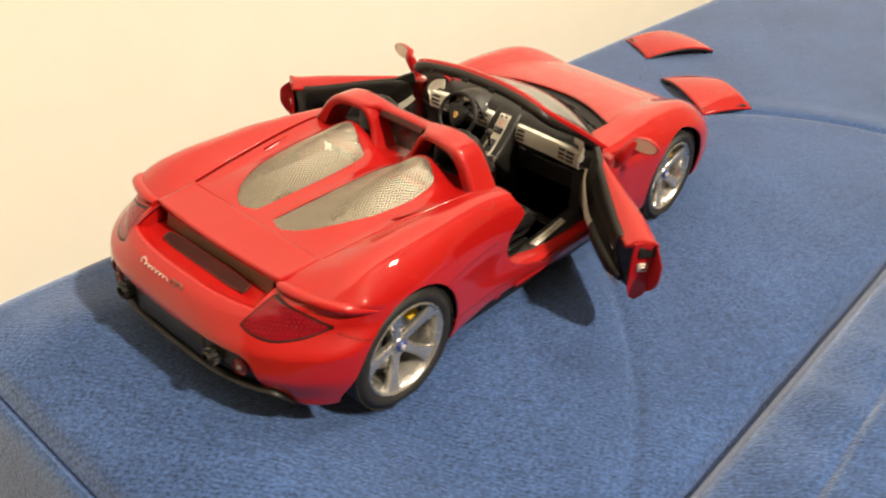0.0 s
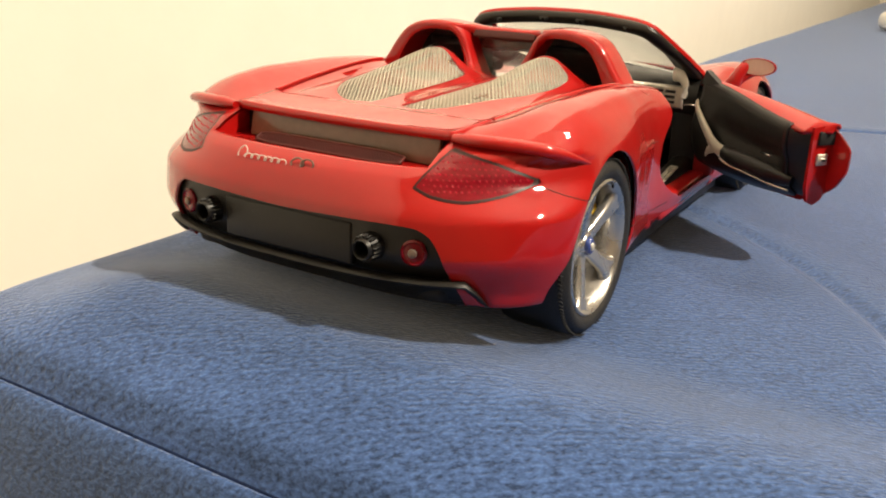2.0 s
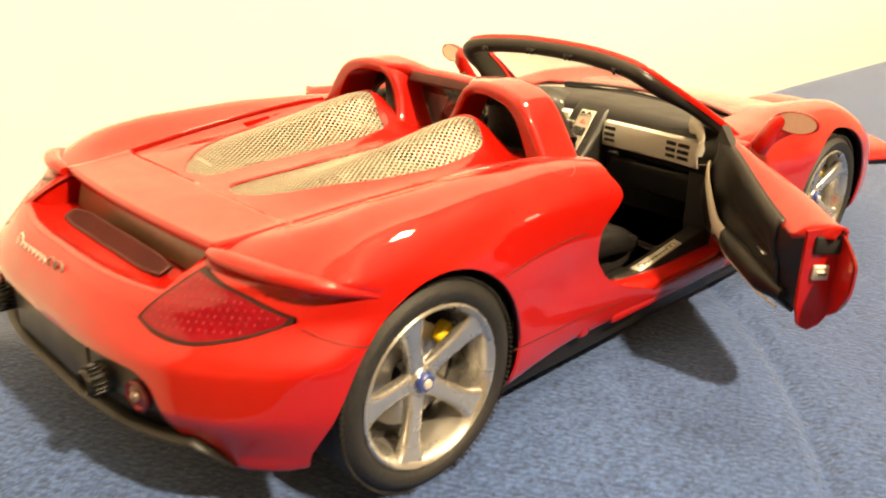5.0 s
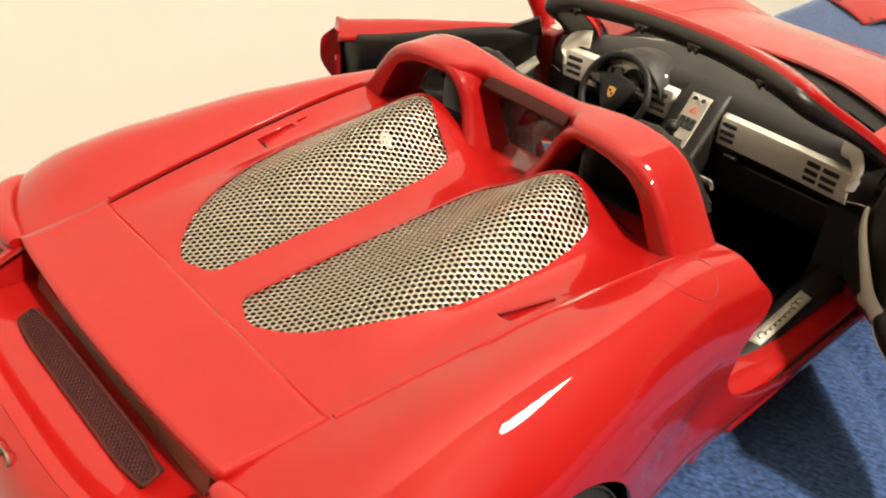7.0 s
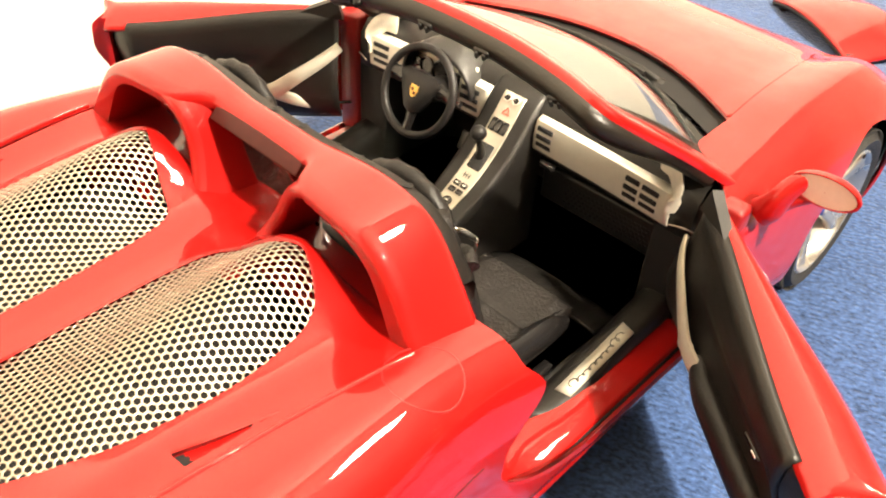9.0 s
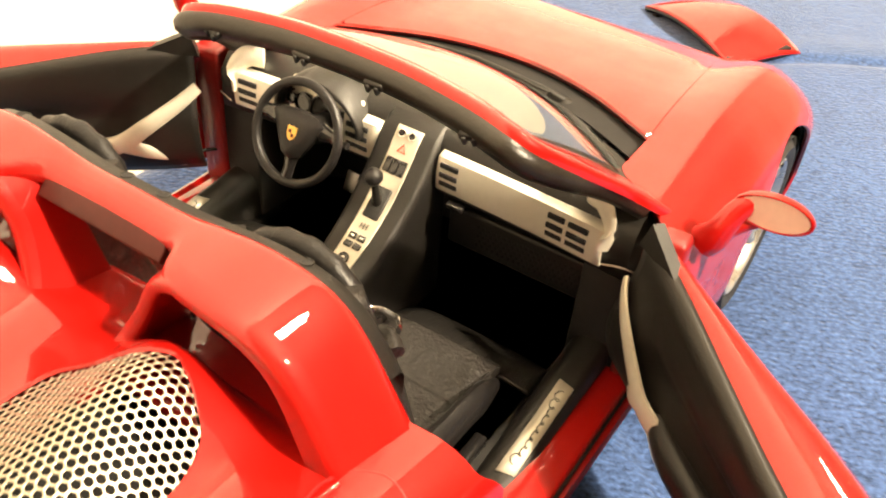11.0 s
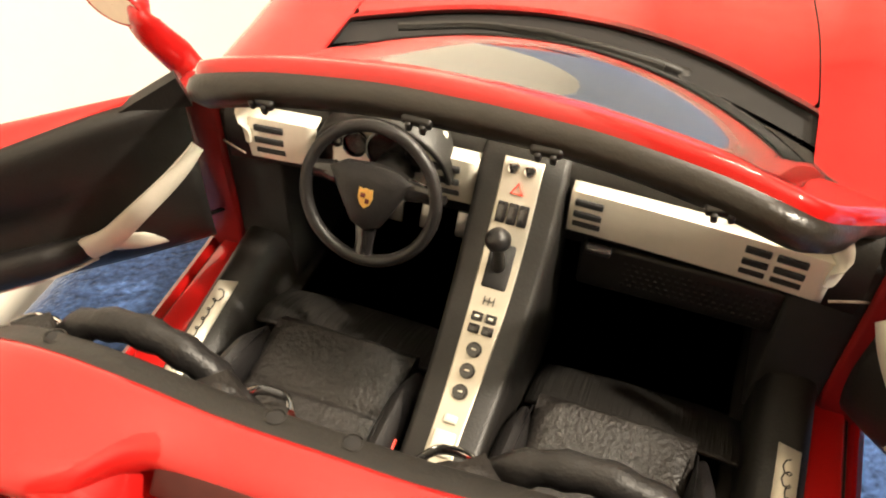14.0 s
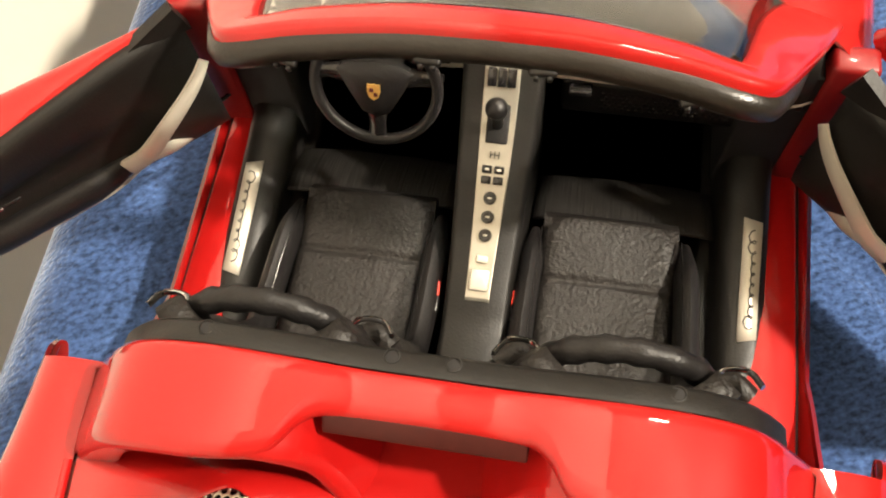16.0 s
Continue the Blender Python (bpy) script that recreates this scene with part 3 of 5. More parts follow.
# rear black panel, pipes, fog lamps, diffuser lip
def tail_details():
    V, F = back_panel
    V = V.copy()
    V[:, 1] += 1.4
    linked("tail_panel", V, F, "black_trim", car, "matt black tail panel", solid=1.0)
    linked("plate_recess", *rbox(-16.5, 16, -119.5, -117.0, 21.4, 30.0, 0.5), "black_trim", car)
    for s in (1, -1):
        pipe = linked("exhaust_pipe", *moved(lathe([(3, 0.4), (3, 1.5), (-2.6, 1.5), (-3.4, 1.6), (-3.6, 1.85), (-3.3, 2.1), (-1.4, 2.2), (-0.9, 2.55), (0.2, 2.85), (0.6, 3.0), (3, 3.0)], 32, "y"), pose(s * 20.3, -118.8, 26.2)),
                      "black_trim", car, "black round exhaust pipe with a ribbed collar")
        linked("ribs", *join(*[moved(rbox(-0.18, 0.18, -2.4, 0.6, 2.0, 2.75, 0.15, 1), pose(s * 20.3, -119.2, 26.2, 0, a, 0)) for a in np.arange(0, 360, 20)]), "black_trim", pipe)
        fog = linked("fog_lamp", *moved(lathe([(0.4, 2.6), (-0.5, 2.6), (-0.8, 2.2), (-0.5, 1.9), (-0.6, 1.0), (-0.9, 0.02)], 28, "y"), pose(s * 28.9, -117.2, 26.1, 0, 0, s * 16)), "lamp_red", car,
                     "round red fog lamp")
        linked("bulb", *moved(lathe([(0, 0.9), (-0.5, 0.8), (-0.7, 0.02)], 14, "y"), pose(s * 28.9, -117.9, 26.1, 0, 0, s * 16)), "grey_mark", fog)
    pts = [(x, -119.0 + 6.0 * (abs(x) / 38) ** 3.2, 19.9 + 0.5 * (abs(x) / 38) ** 2) for x in np.linspace(-37.5, 37.5, 41)]
    pts = [(-40.2, -108.6, 15.0), (-39.6, -110.2, 16.6), (-38.8, -111.6, 18.4)] + pts + [(38.8, -111.6, 18.4), (39.6, -110.2, 16.6), (40.2, -108.6, 15.0)]
    linked("diffuser_lip", *tube(pts, [0.25, 0.5, 0.75] + [0.9] * 41 + [0.75, 0.5, 0.25], 10, flat=(1.8, 0.8)), "black_trim", car, "black diffuser lip")
    linked("diffuser_tray", *rbox(-33, 33, -112.5, -98, 14.5, 19.2, 2.0), "dark_pit", car)


tail_details()


# spoiler blade, recess and grille
def spoiler():
    n, m = 57, 17
    P = np.zeros((n, m, 3))
    for i, x in enumerate(np.linspace(-1, 1, n)):
        for j, v in enumerate(np.linspace(0, 1, m)):
            X = x * (28.9 - 1.2 * v)
            y = -89.0 - v * (14.6 - 1.2 * x * x)
            P[i, j] = X, y, top_height(np.array([X]), np.array([y]))[0] + 0.15 + 0.5 * v**3
    V, F = grid_mesh(P, flip=True)
    linked("spoiler", V, F, "red_paint", car, "red retractable spoiler blade", solid=1.7)
    for s in (1, -1):
        linked("tail_lip", *tube(curve_points([(s * 28.2, -103.0, 45.2), (s * 34, -102.6, 45.3), (s * 41, -100.6, 45.0), (s * 45.4, -98.0, 44.3), (s * 48.6, -93.6, 42.8), (s * 50.6, -88.5, 41.0)], 22), np.r_[0.9, 1.2, 1.4, np.full(12, 1.5), np.linspace(1.45, 0.4, 7)], 12,
                                 flat=(1.2, 0.85)), "red_paint", car)
        P = []
        for z in np.linspace(38.4, 44.6, 9):
            y0 = float(tail_end(np.array([27.6]), np.array([z]))[0]) + 0.4
            P.append([(s * 27.75, y0 + (-96.0 - y0) * v, z) for v in np.linspace(0, 1, 6)])
        linked("recess_end", *grid_mesh(P, flip=s > 0), "red_paint", car)
    P = []
    for x in np.linspace(-27.6, 27.6, 41):
        ys = np.linspace(-122, -95, 541)
        y = float(ys[np.argmax(body_field(np.full(541, x), ys, np.full(541, 40.6)) < 0)])
        P.append([(x, y + 0.05, 40.3), (x, y + 0.1, 40.62), (x, y + 0.9, 40.8), (x, y + 1.7, 40.6), (x, y + 2.4, 40.1), (x, y + 4.2, 39.2), (x, -104.5, 38.9), (x, -98, 38.9)])
    linked("recess_floor", *grid_mesh(P, flip=True), "red_paint", car)
    linked("recess_wall", *moved(rbox(-24.5, 24.5, -0.6, 0.6, -3.4, 3.4, 0.3), pose(0, -101.4, 42.2, -14)), "smoked_beige", car, "brownish glossy wall under the spoiler")
    linked("recess_back", *rbox(-27.6, 27.6, -99.6, -98.6, 38.8, 45.0, 0.2), "dark_pit", car)
    slope = pose(0, -106.4, 40.0, 22)
    g = linked("vent_grille", *moved(rbox(-18.4, 18.4, -1.7, 1.7, -0.9, -0.1, 0.3), slope), "dark_pit", car, "dark mesh vent grille under the spoiler")
    bars = []
    for k in np.arange(-25, 22, 0.72):
        bars.append(tube([(k, -1.6, 0), (k + 2.8, 1.6, 0)], 0.11, 4))
        bars.append(tube([(k + 2.8, -1.6, 0), (k, 1.6, 0)], 0.11, 4))
    bars = keep(join(*bars), lambda x, y, z: np.minimum(18.2 - x, x + 18.2))
    linked("grille_wire", *moved(bars, slope), "grille_dark", g)
    rim = [(18.6 * max(-1, min(1, 1.12 * math.cos(t))), 1.85 * max(-1, min(1, 1.3 * math.sin(t))), 0) for t in np.linspace(0, 2 * np.pi, 61)[:-1]]
    linked("grille_frame", *moved(tube(rim, 0.3, 8, closed=True), slope), "grille_dark", g)
    linked("badge_script", *squiggle((-13.4, -118.15, 38.5), (1.75, 0.0, 0), (0.28, 0.28, 1.0), [2.1, 0.8, 0.85, 0.85, 0.8, 0.85, 0.8], 0.11), "white_mark", car, "white cursive lettering stroke")
    linked("badge_mark", *squiggle((0.6, -118.1, 38.6), (2.3, 0.12, 0), (0.15, 0.28, 1.0), [1.5, 1.5], 0.2), "grey_mark", car, "dark metallic lettering stroke")


spoiler()


# perforated metal over the engine
def engine_mesh(s):
    p = 0.98
    V, F, index = [], [], {}
    ins = lambda x, y: g_mesh(np.array([x]), np.array([y]), np.array([50.0]))[0]  # noqa: E731
    ring = [(math.cos(a), math.sin(a)) for a in np.radians(np.arange(30, 390, 60))]
    rows = int(60 / (p * 0.866))

    def vert(x, y):
        key = (round(x * 200), round(y * 200))
        if key not in index:
            index[key] = len(V)
            V.append((x, y))
        return index[key]

    for r in range(rows):
        y = -88 + r * p * 0.866
        for c in range(28):
            x = 1.5 + (c + 0.5 * (r % 2)) * p
            if ins(x, y) < -0.7:
                continue
            out = [vert(x + p / 1.732 * u, y + p / 1.732 * v) for u, v in ring]
            inn = [vert(x + 0.43 * u, y + 0.43 * v) for u, v in ring]
            for k in range(6):
                F.append((out[k], out[(k + 1) % 6], inn[(k + 1) % 6], inn[k]))
    A = np.array(V)
    z = top_height(A[:, 0], A[:, 1]) - 0.55
    V3 = np.stack([A[:, 0], A[:, 1], z], -1)
    mesh = (V3, F)
    if s < 0:
        mesh = mirrored(mesh)
    linked("engine_grille", *mesh, "mesh_metal", car, "perforated champagne metal grille over the engine", solid=0.16)


engine_mesh(1)
engine_mesh(-1)


def lid_slots():
    for s in (1, -1):
        top = lambda x, y: float(top_height(np.array([x]), np.array([y]))[0]) - 0.45 * float(step01((x - 24.5) / 4.0))  # noqa: E731
        P = []
        for k, t in enumerate(np.r_[0, np.linspace(0, 0.99, 12)]):
            y = -61.5 + 12 * t
            a, b = NOTCH(y)
            d = 1.15 * (1 - t) ** 0.7 + 0.1 if k else 0.1
            P.append([(s * x, y, top(x, y) - q) for x, q in ((a, 0.12), (a, d), (0.7 * a + 0.3 * b, d), (0.3 * a + 0.7 * b, d), (b, d), (b, 0.12))])
        linked("cover_notch", *grid_mesh(P, flip=s > 0), "red_paint", car, "triangular notch in the engine cover", angle=30)
        ys = np.linspace(-88.5, -34.5, 46)
        xs = 28.55 + 0.132 * (ys + 89)
        linked("cover_gutter", *tube(np.stack([s * xs, ys, top_height(xs, ys) - 1.1], -1), 0.5, 8), "grille_dark", car)
        xs = xs + 0.55
        linked("wing_lip", *tube(np.stack([s * xs, ys, top_height(xs, ys) - 0.12], -1), 0.42, 10), "red_paint", car)
    a = np.linspace(0, 2 * np.pi, 49)[:-1]
    pts = [(39.5 + 4.6 * math.cos(t), -36 + 4.8 * math.sin(t)) for t in a]
    P = []
    for x, y in pts:
        zs = np.linspace(50, 38, 200)
        fv = body_field(np.full(200, x), np.full(200, y), zs)
        P.append((x, y, zs[np.argmax(fv < 0)] - 0.06))
    linked("filler_cap", *tube(P, 0.16, 6, closed=True), "red_inner", car, "round red filler cap seam")


lid_slots()


def body_seam(name, pts, n=30, r=0.13):
    """A fine dark joint drawn on the body's side between the given (y, z)."""
    for s in (1, -1):
        P = []
        for y, z, _ in curve_points([(y, z, 0) for y, z in pts], n):
            xs = np.linspace(30, 56, 521)
            P.append((s * (xs[np.argmax(body_field(xs, np.full(521, y), np.full(521, z)) > 0)] - 0.05), y, z))
        linked(name, *tube(P, r, 6), "grille_dark", car)


body_seam("bumper_seam", [(-99.5, 37.6), (-97.5, 36.4), (-94, 35.0), (-91.5, 34.4)])
body_seam("panel_seam", [(-60.5, 35.8), (-50, 36.3), (-40, 36.2), (-32.5, 35.6)])
body_seam("sill_seam", [(-57, 20.2), (-45, 18.4), (-30, 17.0), (-18, 16.4)])


# roll-over bar with two humps
def roll_bar():
    def outer(a):
        return np.array(spline([(0, 59.8), (6, 59.8), (12, 60.3), (20, 60.9), (25, 60.4), (29, 58.6), (32, 55.4), (35, 51.0), (38.5, 46.0)], a))

    back = lambda a: spline([(0, -28.0), (9, -28.2), (11, -29.4), (13, -32.2), (16, -33.3), (22, -33.8), (30, -33.8), (39, -34.6)], a)  # noqa: E731
    thick = lambda a: spline([(0, 2.4), (10, 2.3), (20, 2.4), (30, 3.4), (39, 5)], a)  # noqa: E731
    half = curve_points([(0, 0, 59.6), (7, 0, 59.6), (13, 0, 60.4), (19, 0, 60.9), (24.5, 0, 60.3), (28.6, 0, 58.6), (31.6, 0, 55.6), (34.6, 0, 51.2), (38.6, 0, 45.0)], 80)
    path = np.vstack([(half * (-1, 1, 1))[::-1], half[1:]])
    tang = np.gradient(path, axis=0)
    for _ in range(4):
        tang[1:-1] = (tang[:-2] + 2 * tang[1:-1] + tang[2:]) / 4
    tang /= np.linalg.norm(tang, axis=1)[:, None]
    P = []
    for p, tg in zip(path, tang):
        a = abs(p[0])
        nrm = np.array((-tg[2], 0, tg[0]))
        t, yb, yf = float(thick(a)), float(back(a)), -23.4
        sec = []
        for d, y in ((0, yb + 2.2), (0, (yb + yf) / 2), (0, yf - 1.6), (0.12, yf - 0.8), (0.45, yf - 0.25), (1.1, yf), (t, yf), (t, yb + 0.3), (1.3, yb), (0.75, yb + 0.15), (0.3, yb + 0.65), (0.06, yb + 1.4)):
            q = p - nrm * d
            sec.append((q[0], y, q[2]))
        P.append(sec + [sec[0]])
    V, F = grid_mesh(P, flip=True)
    linked("roll_bar", V, F, "red_paint", car, "glossy red roll-over bar with two arched humps", angle=60)
    # inner legs: each hump's band turns down and splays to the middle
    leg = curve_points([(17.5, 0, 60.55), (14.2, 0, 60.1), (11.6, 0, 58.6), (9.9, 0, 56.2), (8.4, 0, 53.0), (6.6, 0, 49.4), (4.9, 0, 46.2), (4.0, 0, 43.6)], 44)
    tang = np.gradient(leg, axis=0)
    tang /= np.linalg.norm(tang, axis=1)[:, None]
    P = []
    for q, (p, tg) in zip(np.linspace(0, 1, 44), zip(leg, tang)):
        nrm = np.array((-tg[2], 0, tg[0]))
        nrm *= np.sign(nrm[0] + 1e-9) * -1 if abs(nrm[0]) > 0.7 else np.sign(nrm[2])
        yb = float(spline([(0, -33.2), (0.2, -33.0), (0.45, -32.8), (0.7, -34.2), (0.88, -36.8), (1, -39.5)], q))
        t = 2.0 + 0.5 * q
        sec = [(0.05, yb + 1.6), (0.05, -25.0), (t, -25.0), (t, yb + 0.7), (t - 0.35, yb + 0.15), (t * 0.55, yb), (0.55, yb + 0.12), (0.2, yb + 0.65)]
        P.append([(p[0] - nrm[0] * d, y, p[2] - nrm[2] * d) for d, y in sec + sec[:1]])
    for s in (1, -1):
        mesh = grid_mesh(P, flip=False)
        linked("bar_fin", *(mesh if s > 0 else mirrored(mesh)), "red_paint", car, angle=60)
    pane = linked("wind_deflector", *rbox(-8.6, 8.6, -25.6, -25.1, 44.5, 57.2, 0.1), "glass", car, "clear wind deflector pane")
    pane.visible_shadow = False
    linked("deflector_bar", *moved(rbox(-9.4, 9.4, -1.2, 1.2, -0.5, 0.5, 0.25), pose(0, -28.3, 57.7, 48)), "smoked_red", car, "smoked dark red high brake lamp bar")
    linked("bar_base", *rbox(-36, 36, -34.5, -24, 41.0, 44.0, 0.8), "red_paint", car)
    # black trim along the front face, with sockets
    P = []
    for x in np.linspace(-33.5, 33.5, 69):
        a = abs(x)
        z = outer(min(a + 0.6, 38)) - 1.6
        y = -23.2
        sec = [(x, y, z), (x, y + 2.0, z - 0.4), (x, y + 2.6, z - 1.4), (x, y + 2.6, z - 3.6), (x, y + 2.0, max(z - 5.0, 44)), (x, y, max(z - 5.2, 44))]
        P.append(sec)
    trim = linked("bulkhead_trim", *grid_mesh(P, flip=True), "black_trim", car, "black trim on the roll-over bar's front", angle=60)
    for x in (-22.0, -4.2, 1.6, 21.8):
        z = float(outer(abs(x) + 0.6)) - 1.95
        linked("socket", *moved(lathe([(-0.3, 0.85), (0.06, 0.82), (0.08, 0.7), (-0.1, 0.62), (-0.2, 0.02)], 16, "z"), pose(x, -21.6, z, -14, 0, 0)), "black_trim", trim)
        linked("socket_hole", *moved(lathe([(0.0, 0.6), (0.02, 0.4), (0.02, 0.02)], 14, "z"), pose(x, -21.6, z + 0.03, -14, 0, 0)), "dark_pit", trim)


roll_bar()


# ---- windscreen ----
def windscreen():
    half = curve_points([(0, 12.4, 63.0), (10, 12.2, 62.8), (20, 11.4, 62.0), (26.0, 10.6, 61.1), (29.4, 11.2, 59.7), (31.8, 14.4, 57.2), (34.4, 19.0, 54.0), (37.4, 24.6, 50.0), (40.2, 30.0, 45.8), (42.4, 34.4, 42.2)], 52)
    path = np.vstack([(half * (-1, 1, 1))[::-1], half[1:]])
    tang = np.gradient(path, axis=0)
    tang /= np.linalg.norm(tang, axis=1)[:, None]
    inward = np.array((0, 36, 51.5)) - path
    inward -= tang * (inward * tang).sum(1)[:, None]
    inward /= np.linalg.norm(inward, axis=1)[:, None]
    up = np.cross(tang, inward)
    up *= np.sign(up[:, 2:3])

    wide = 4.7 + 3.4 * step01((np.abs(path[:, 0]) - 28.5) / 11.0)
    P = []
    for p, i, u, w in zip(path, inward, up, wide):
        sec = [(0.3, 0.6), (w * 0.5, 0.75), (w - 0.9, 0.6), (w - 0.2, 0.3), (w, -0.3), (w, -1.0), (-0.6, -1.0), (-0.6, -0.3), (-0.42, 0.3), (-0.1, 0.52)]
        P.append([p + i * a + u * b for a, b in sec + sec[:1]])
    linked("windscreen_frame", *grid_mesh(P), "red_paint", car, "red windscreen frame", angle=75)
    # black seal and header trim on the cabin side
    P = []
    for p, i, u, w in zip(path, inward, up, wide):
        if p[2] < 45.2:
            continue
        c = p - u * 1.0
        k = step01((p[2] - 50.0) / 9.0)
        sec = [(-0.4, 0.3), (-1.0 * k - 0.2, -0.2), (-1.4 * k - 0.2, -1.2), (-1.2 * k, -1.4 - k), (0.4, -1.9 - 1.3 * k), (2.2, -1.7 - k), (w - 0.4, -0.2)]
        P.append([c + i * a + u * b for a, b in sec])
    trim = linked("header_trim", *grid_mesh(P), "header_rubber", car, "black header trim with roof clips", angle=70)
    for x, y, z, tilt in ((-21.7, 8.9, 59.2, 8), (-6.1, 10.0, 60.2, 2), (6.1, 10.0, 60.2, -2), (21.7, 8.9, 59.2, -8)):
        m = pose(x, y, z, 20, tilt, -tilt)
        linked("roof_clip", *join(moved(rbox(-1.5, 1.5, -0.6, 0.7, -0.6, 0.5, 0.3), m), moved(rbox(-1.0, -0.4, -1.0, 0, -1.0, 0.2, 0.2), m), moved(rbox(0.4, 1.0, -1.0, 0, -1.0, 0.2, 0.2), m)), "black_trim", trim)
    # glass: a patch between header, pillars and scuttle
    edge = np.array([p + i * (w - 0.5) - u * 0.35 for p, i, u, w in zip(path, inward, up, wide)])

    def even(pts, n):
        q = np.array(pts)
        L = np.r_[0, np.cumsum(np.linalg.norm(np.diff(q, axis=0), axis=1))]
        return np.stack([np.interp(np.linspace(0, L[-1], n), L, q[:, c]) for c in range(3)], -1)

    k0 = int(np.argmax(edge[:, 0] > -25.5))
    k1 = len(edge) - 1 - k0
    n, m = 31, 17
    head, left, right = even(edge[k0 : k1 + 1], n), even(edge[: k0 + 1][::-1], m), even(edge[k1:], m)
    xb = np.linspace(left[-1, 0], right[-1, 0], n)
    base = np.stack([xb, 0 * xb, 0 * xb], -1)
    base[:, 1] = left[-1, 1] + (screen_base(xb) - screen_base(xb[0])) * ((screen_base(0) + 0.8 - left[-1, 1]) / (screen_base(0) - screen_base(xb[0])))
    base[:, 2] = left[-1, 2] + (43.6 - left[-1, 2]) * np.sin(np.linspace(0, np.pi, n)) ** 0.5
    P = []
    for a, u in enumerate(np.linspace(0, 1, n)):
        row = []
        for b, v in enumerate(np.linspace(0, 1, m)):
            q = (1 - v) * head[a] + v * base[a] + (1 - u) * left[b] + u * right[b]
            q -= (1 - u) * (1 - v) * head[0] + u * (1 - v) * head[-1] + (1 - u) * v * base[0] + u * v * base[-1]
            row.append(q + np.array((0, 0.4, 0.9)) * math.sin(math.pi * v) * math.sin(math.pi * u))
        P.append(row)
    glass = linked("windscreen", *grid_mesh(P, flip=True), "glass", car, "clear raked windscreen glass", solid=0.4)
    glass.visible_shadow = False
    # scuttle and wiper
    P = [[(x, screen_base(x) + d, z) for x in np.linspace(-31.5, 31.5, 41)] for d, z in ((-1.5, 43.0), (0.8, 42.4), (2.2, 40.6), (10.5, 39.2))]
    linked("scuttle", *grid_mesh(P), "black_gloss", car, "black scuttle tray below the windscreen")
    wiper = linked("wiper", *tube(curve_points([(-24, screen_base(24) + 1.2, 44.6), (-12, 52.4, 44.6), (2, 53.0, 44.2), (12, 52.4, 43.5)], 20), 0.6, 6), "black_trim", car, "black windscreen wiper")
    linked("wiper_arm", *tube([(14, 54.2, 42.2), (11, 53.2, 43.6), (-4, 53.0, 44.9), (-10, 52.6, 44.8)], [0.9, 0.7, 0.5, 0.4], 8), "black_trim", wiper)
    linked("wiper_boot", *moved(lathe([(-1, 1.8), (0.6, 1.6), (1.0, 0.8), (1.1, 0.02)], 18, "z"), pose(14.4, 54.4, 41.6)), "black_trim", wiper)


windscreen()


# ---- doors ----
HINGE = (46.6, 27.6)


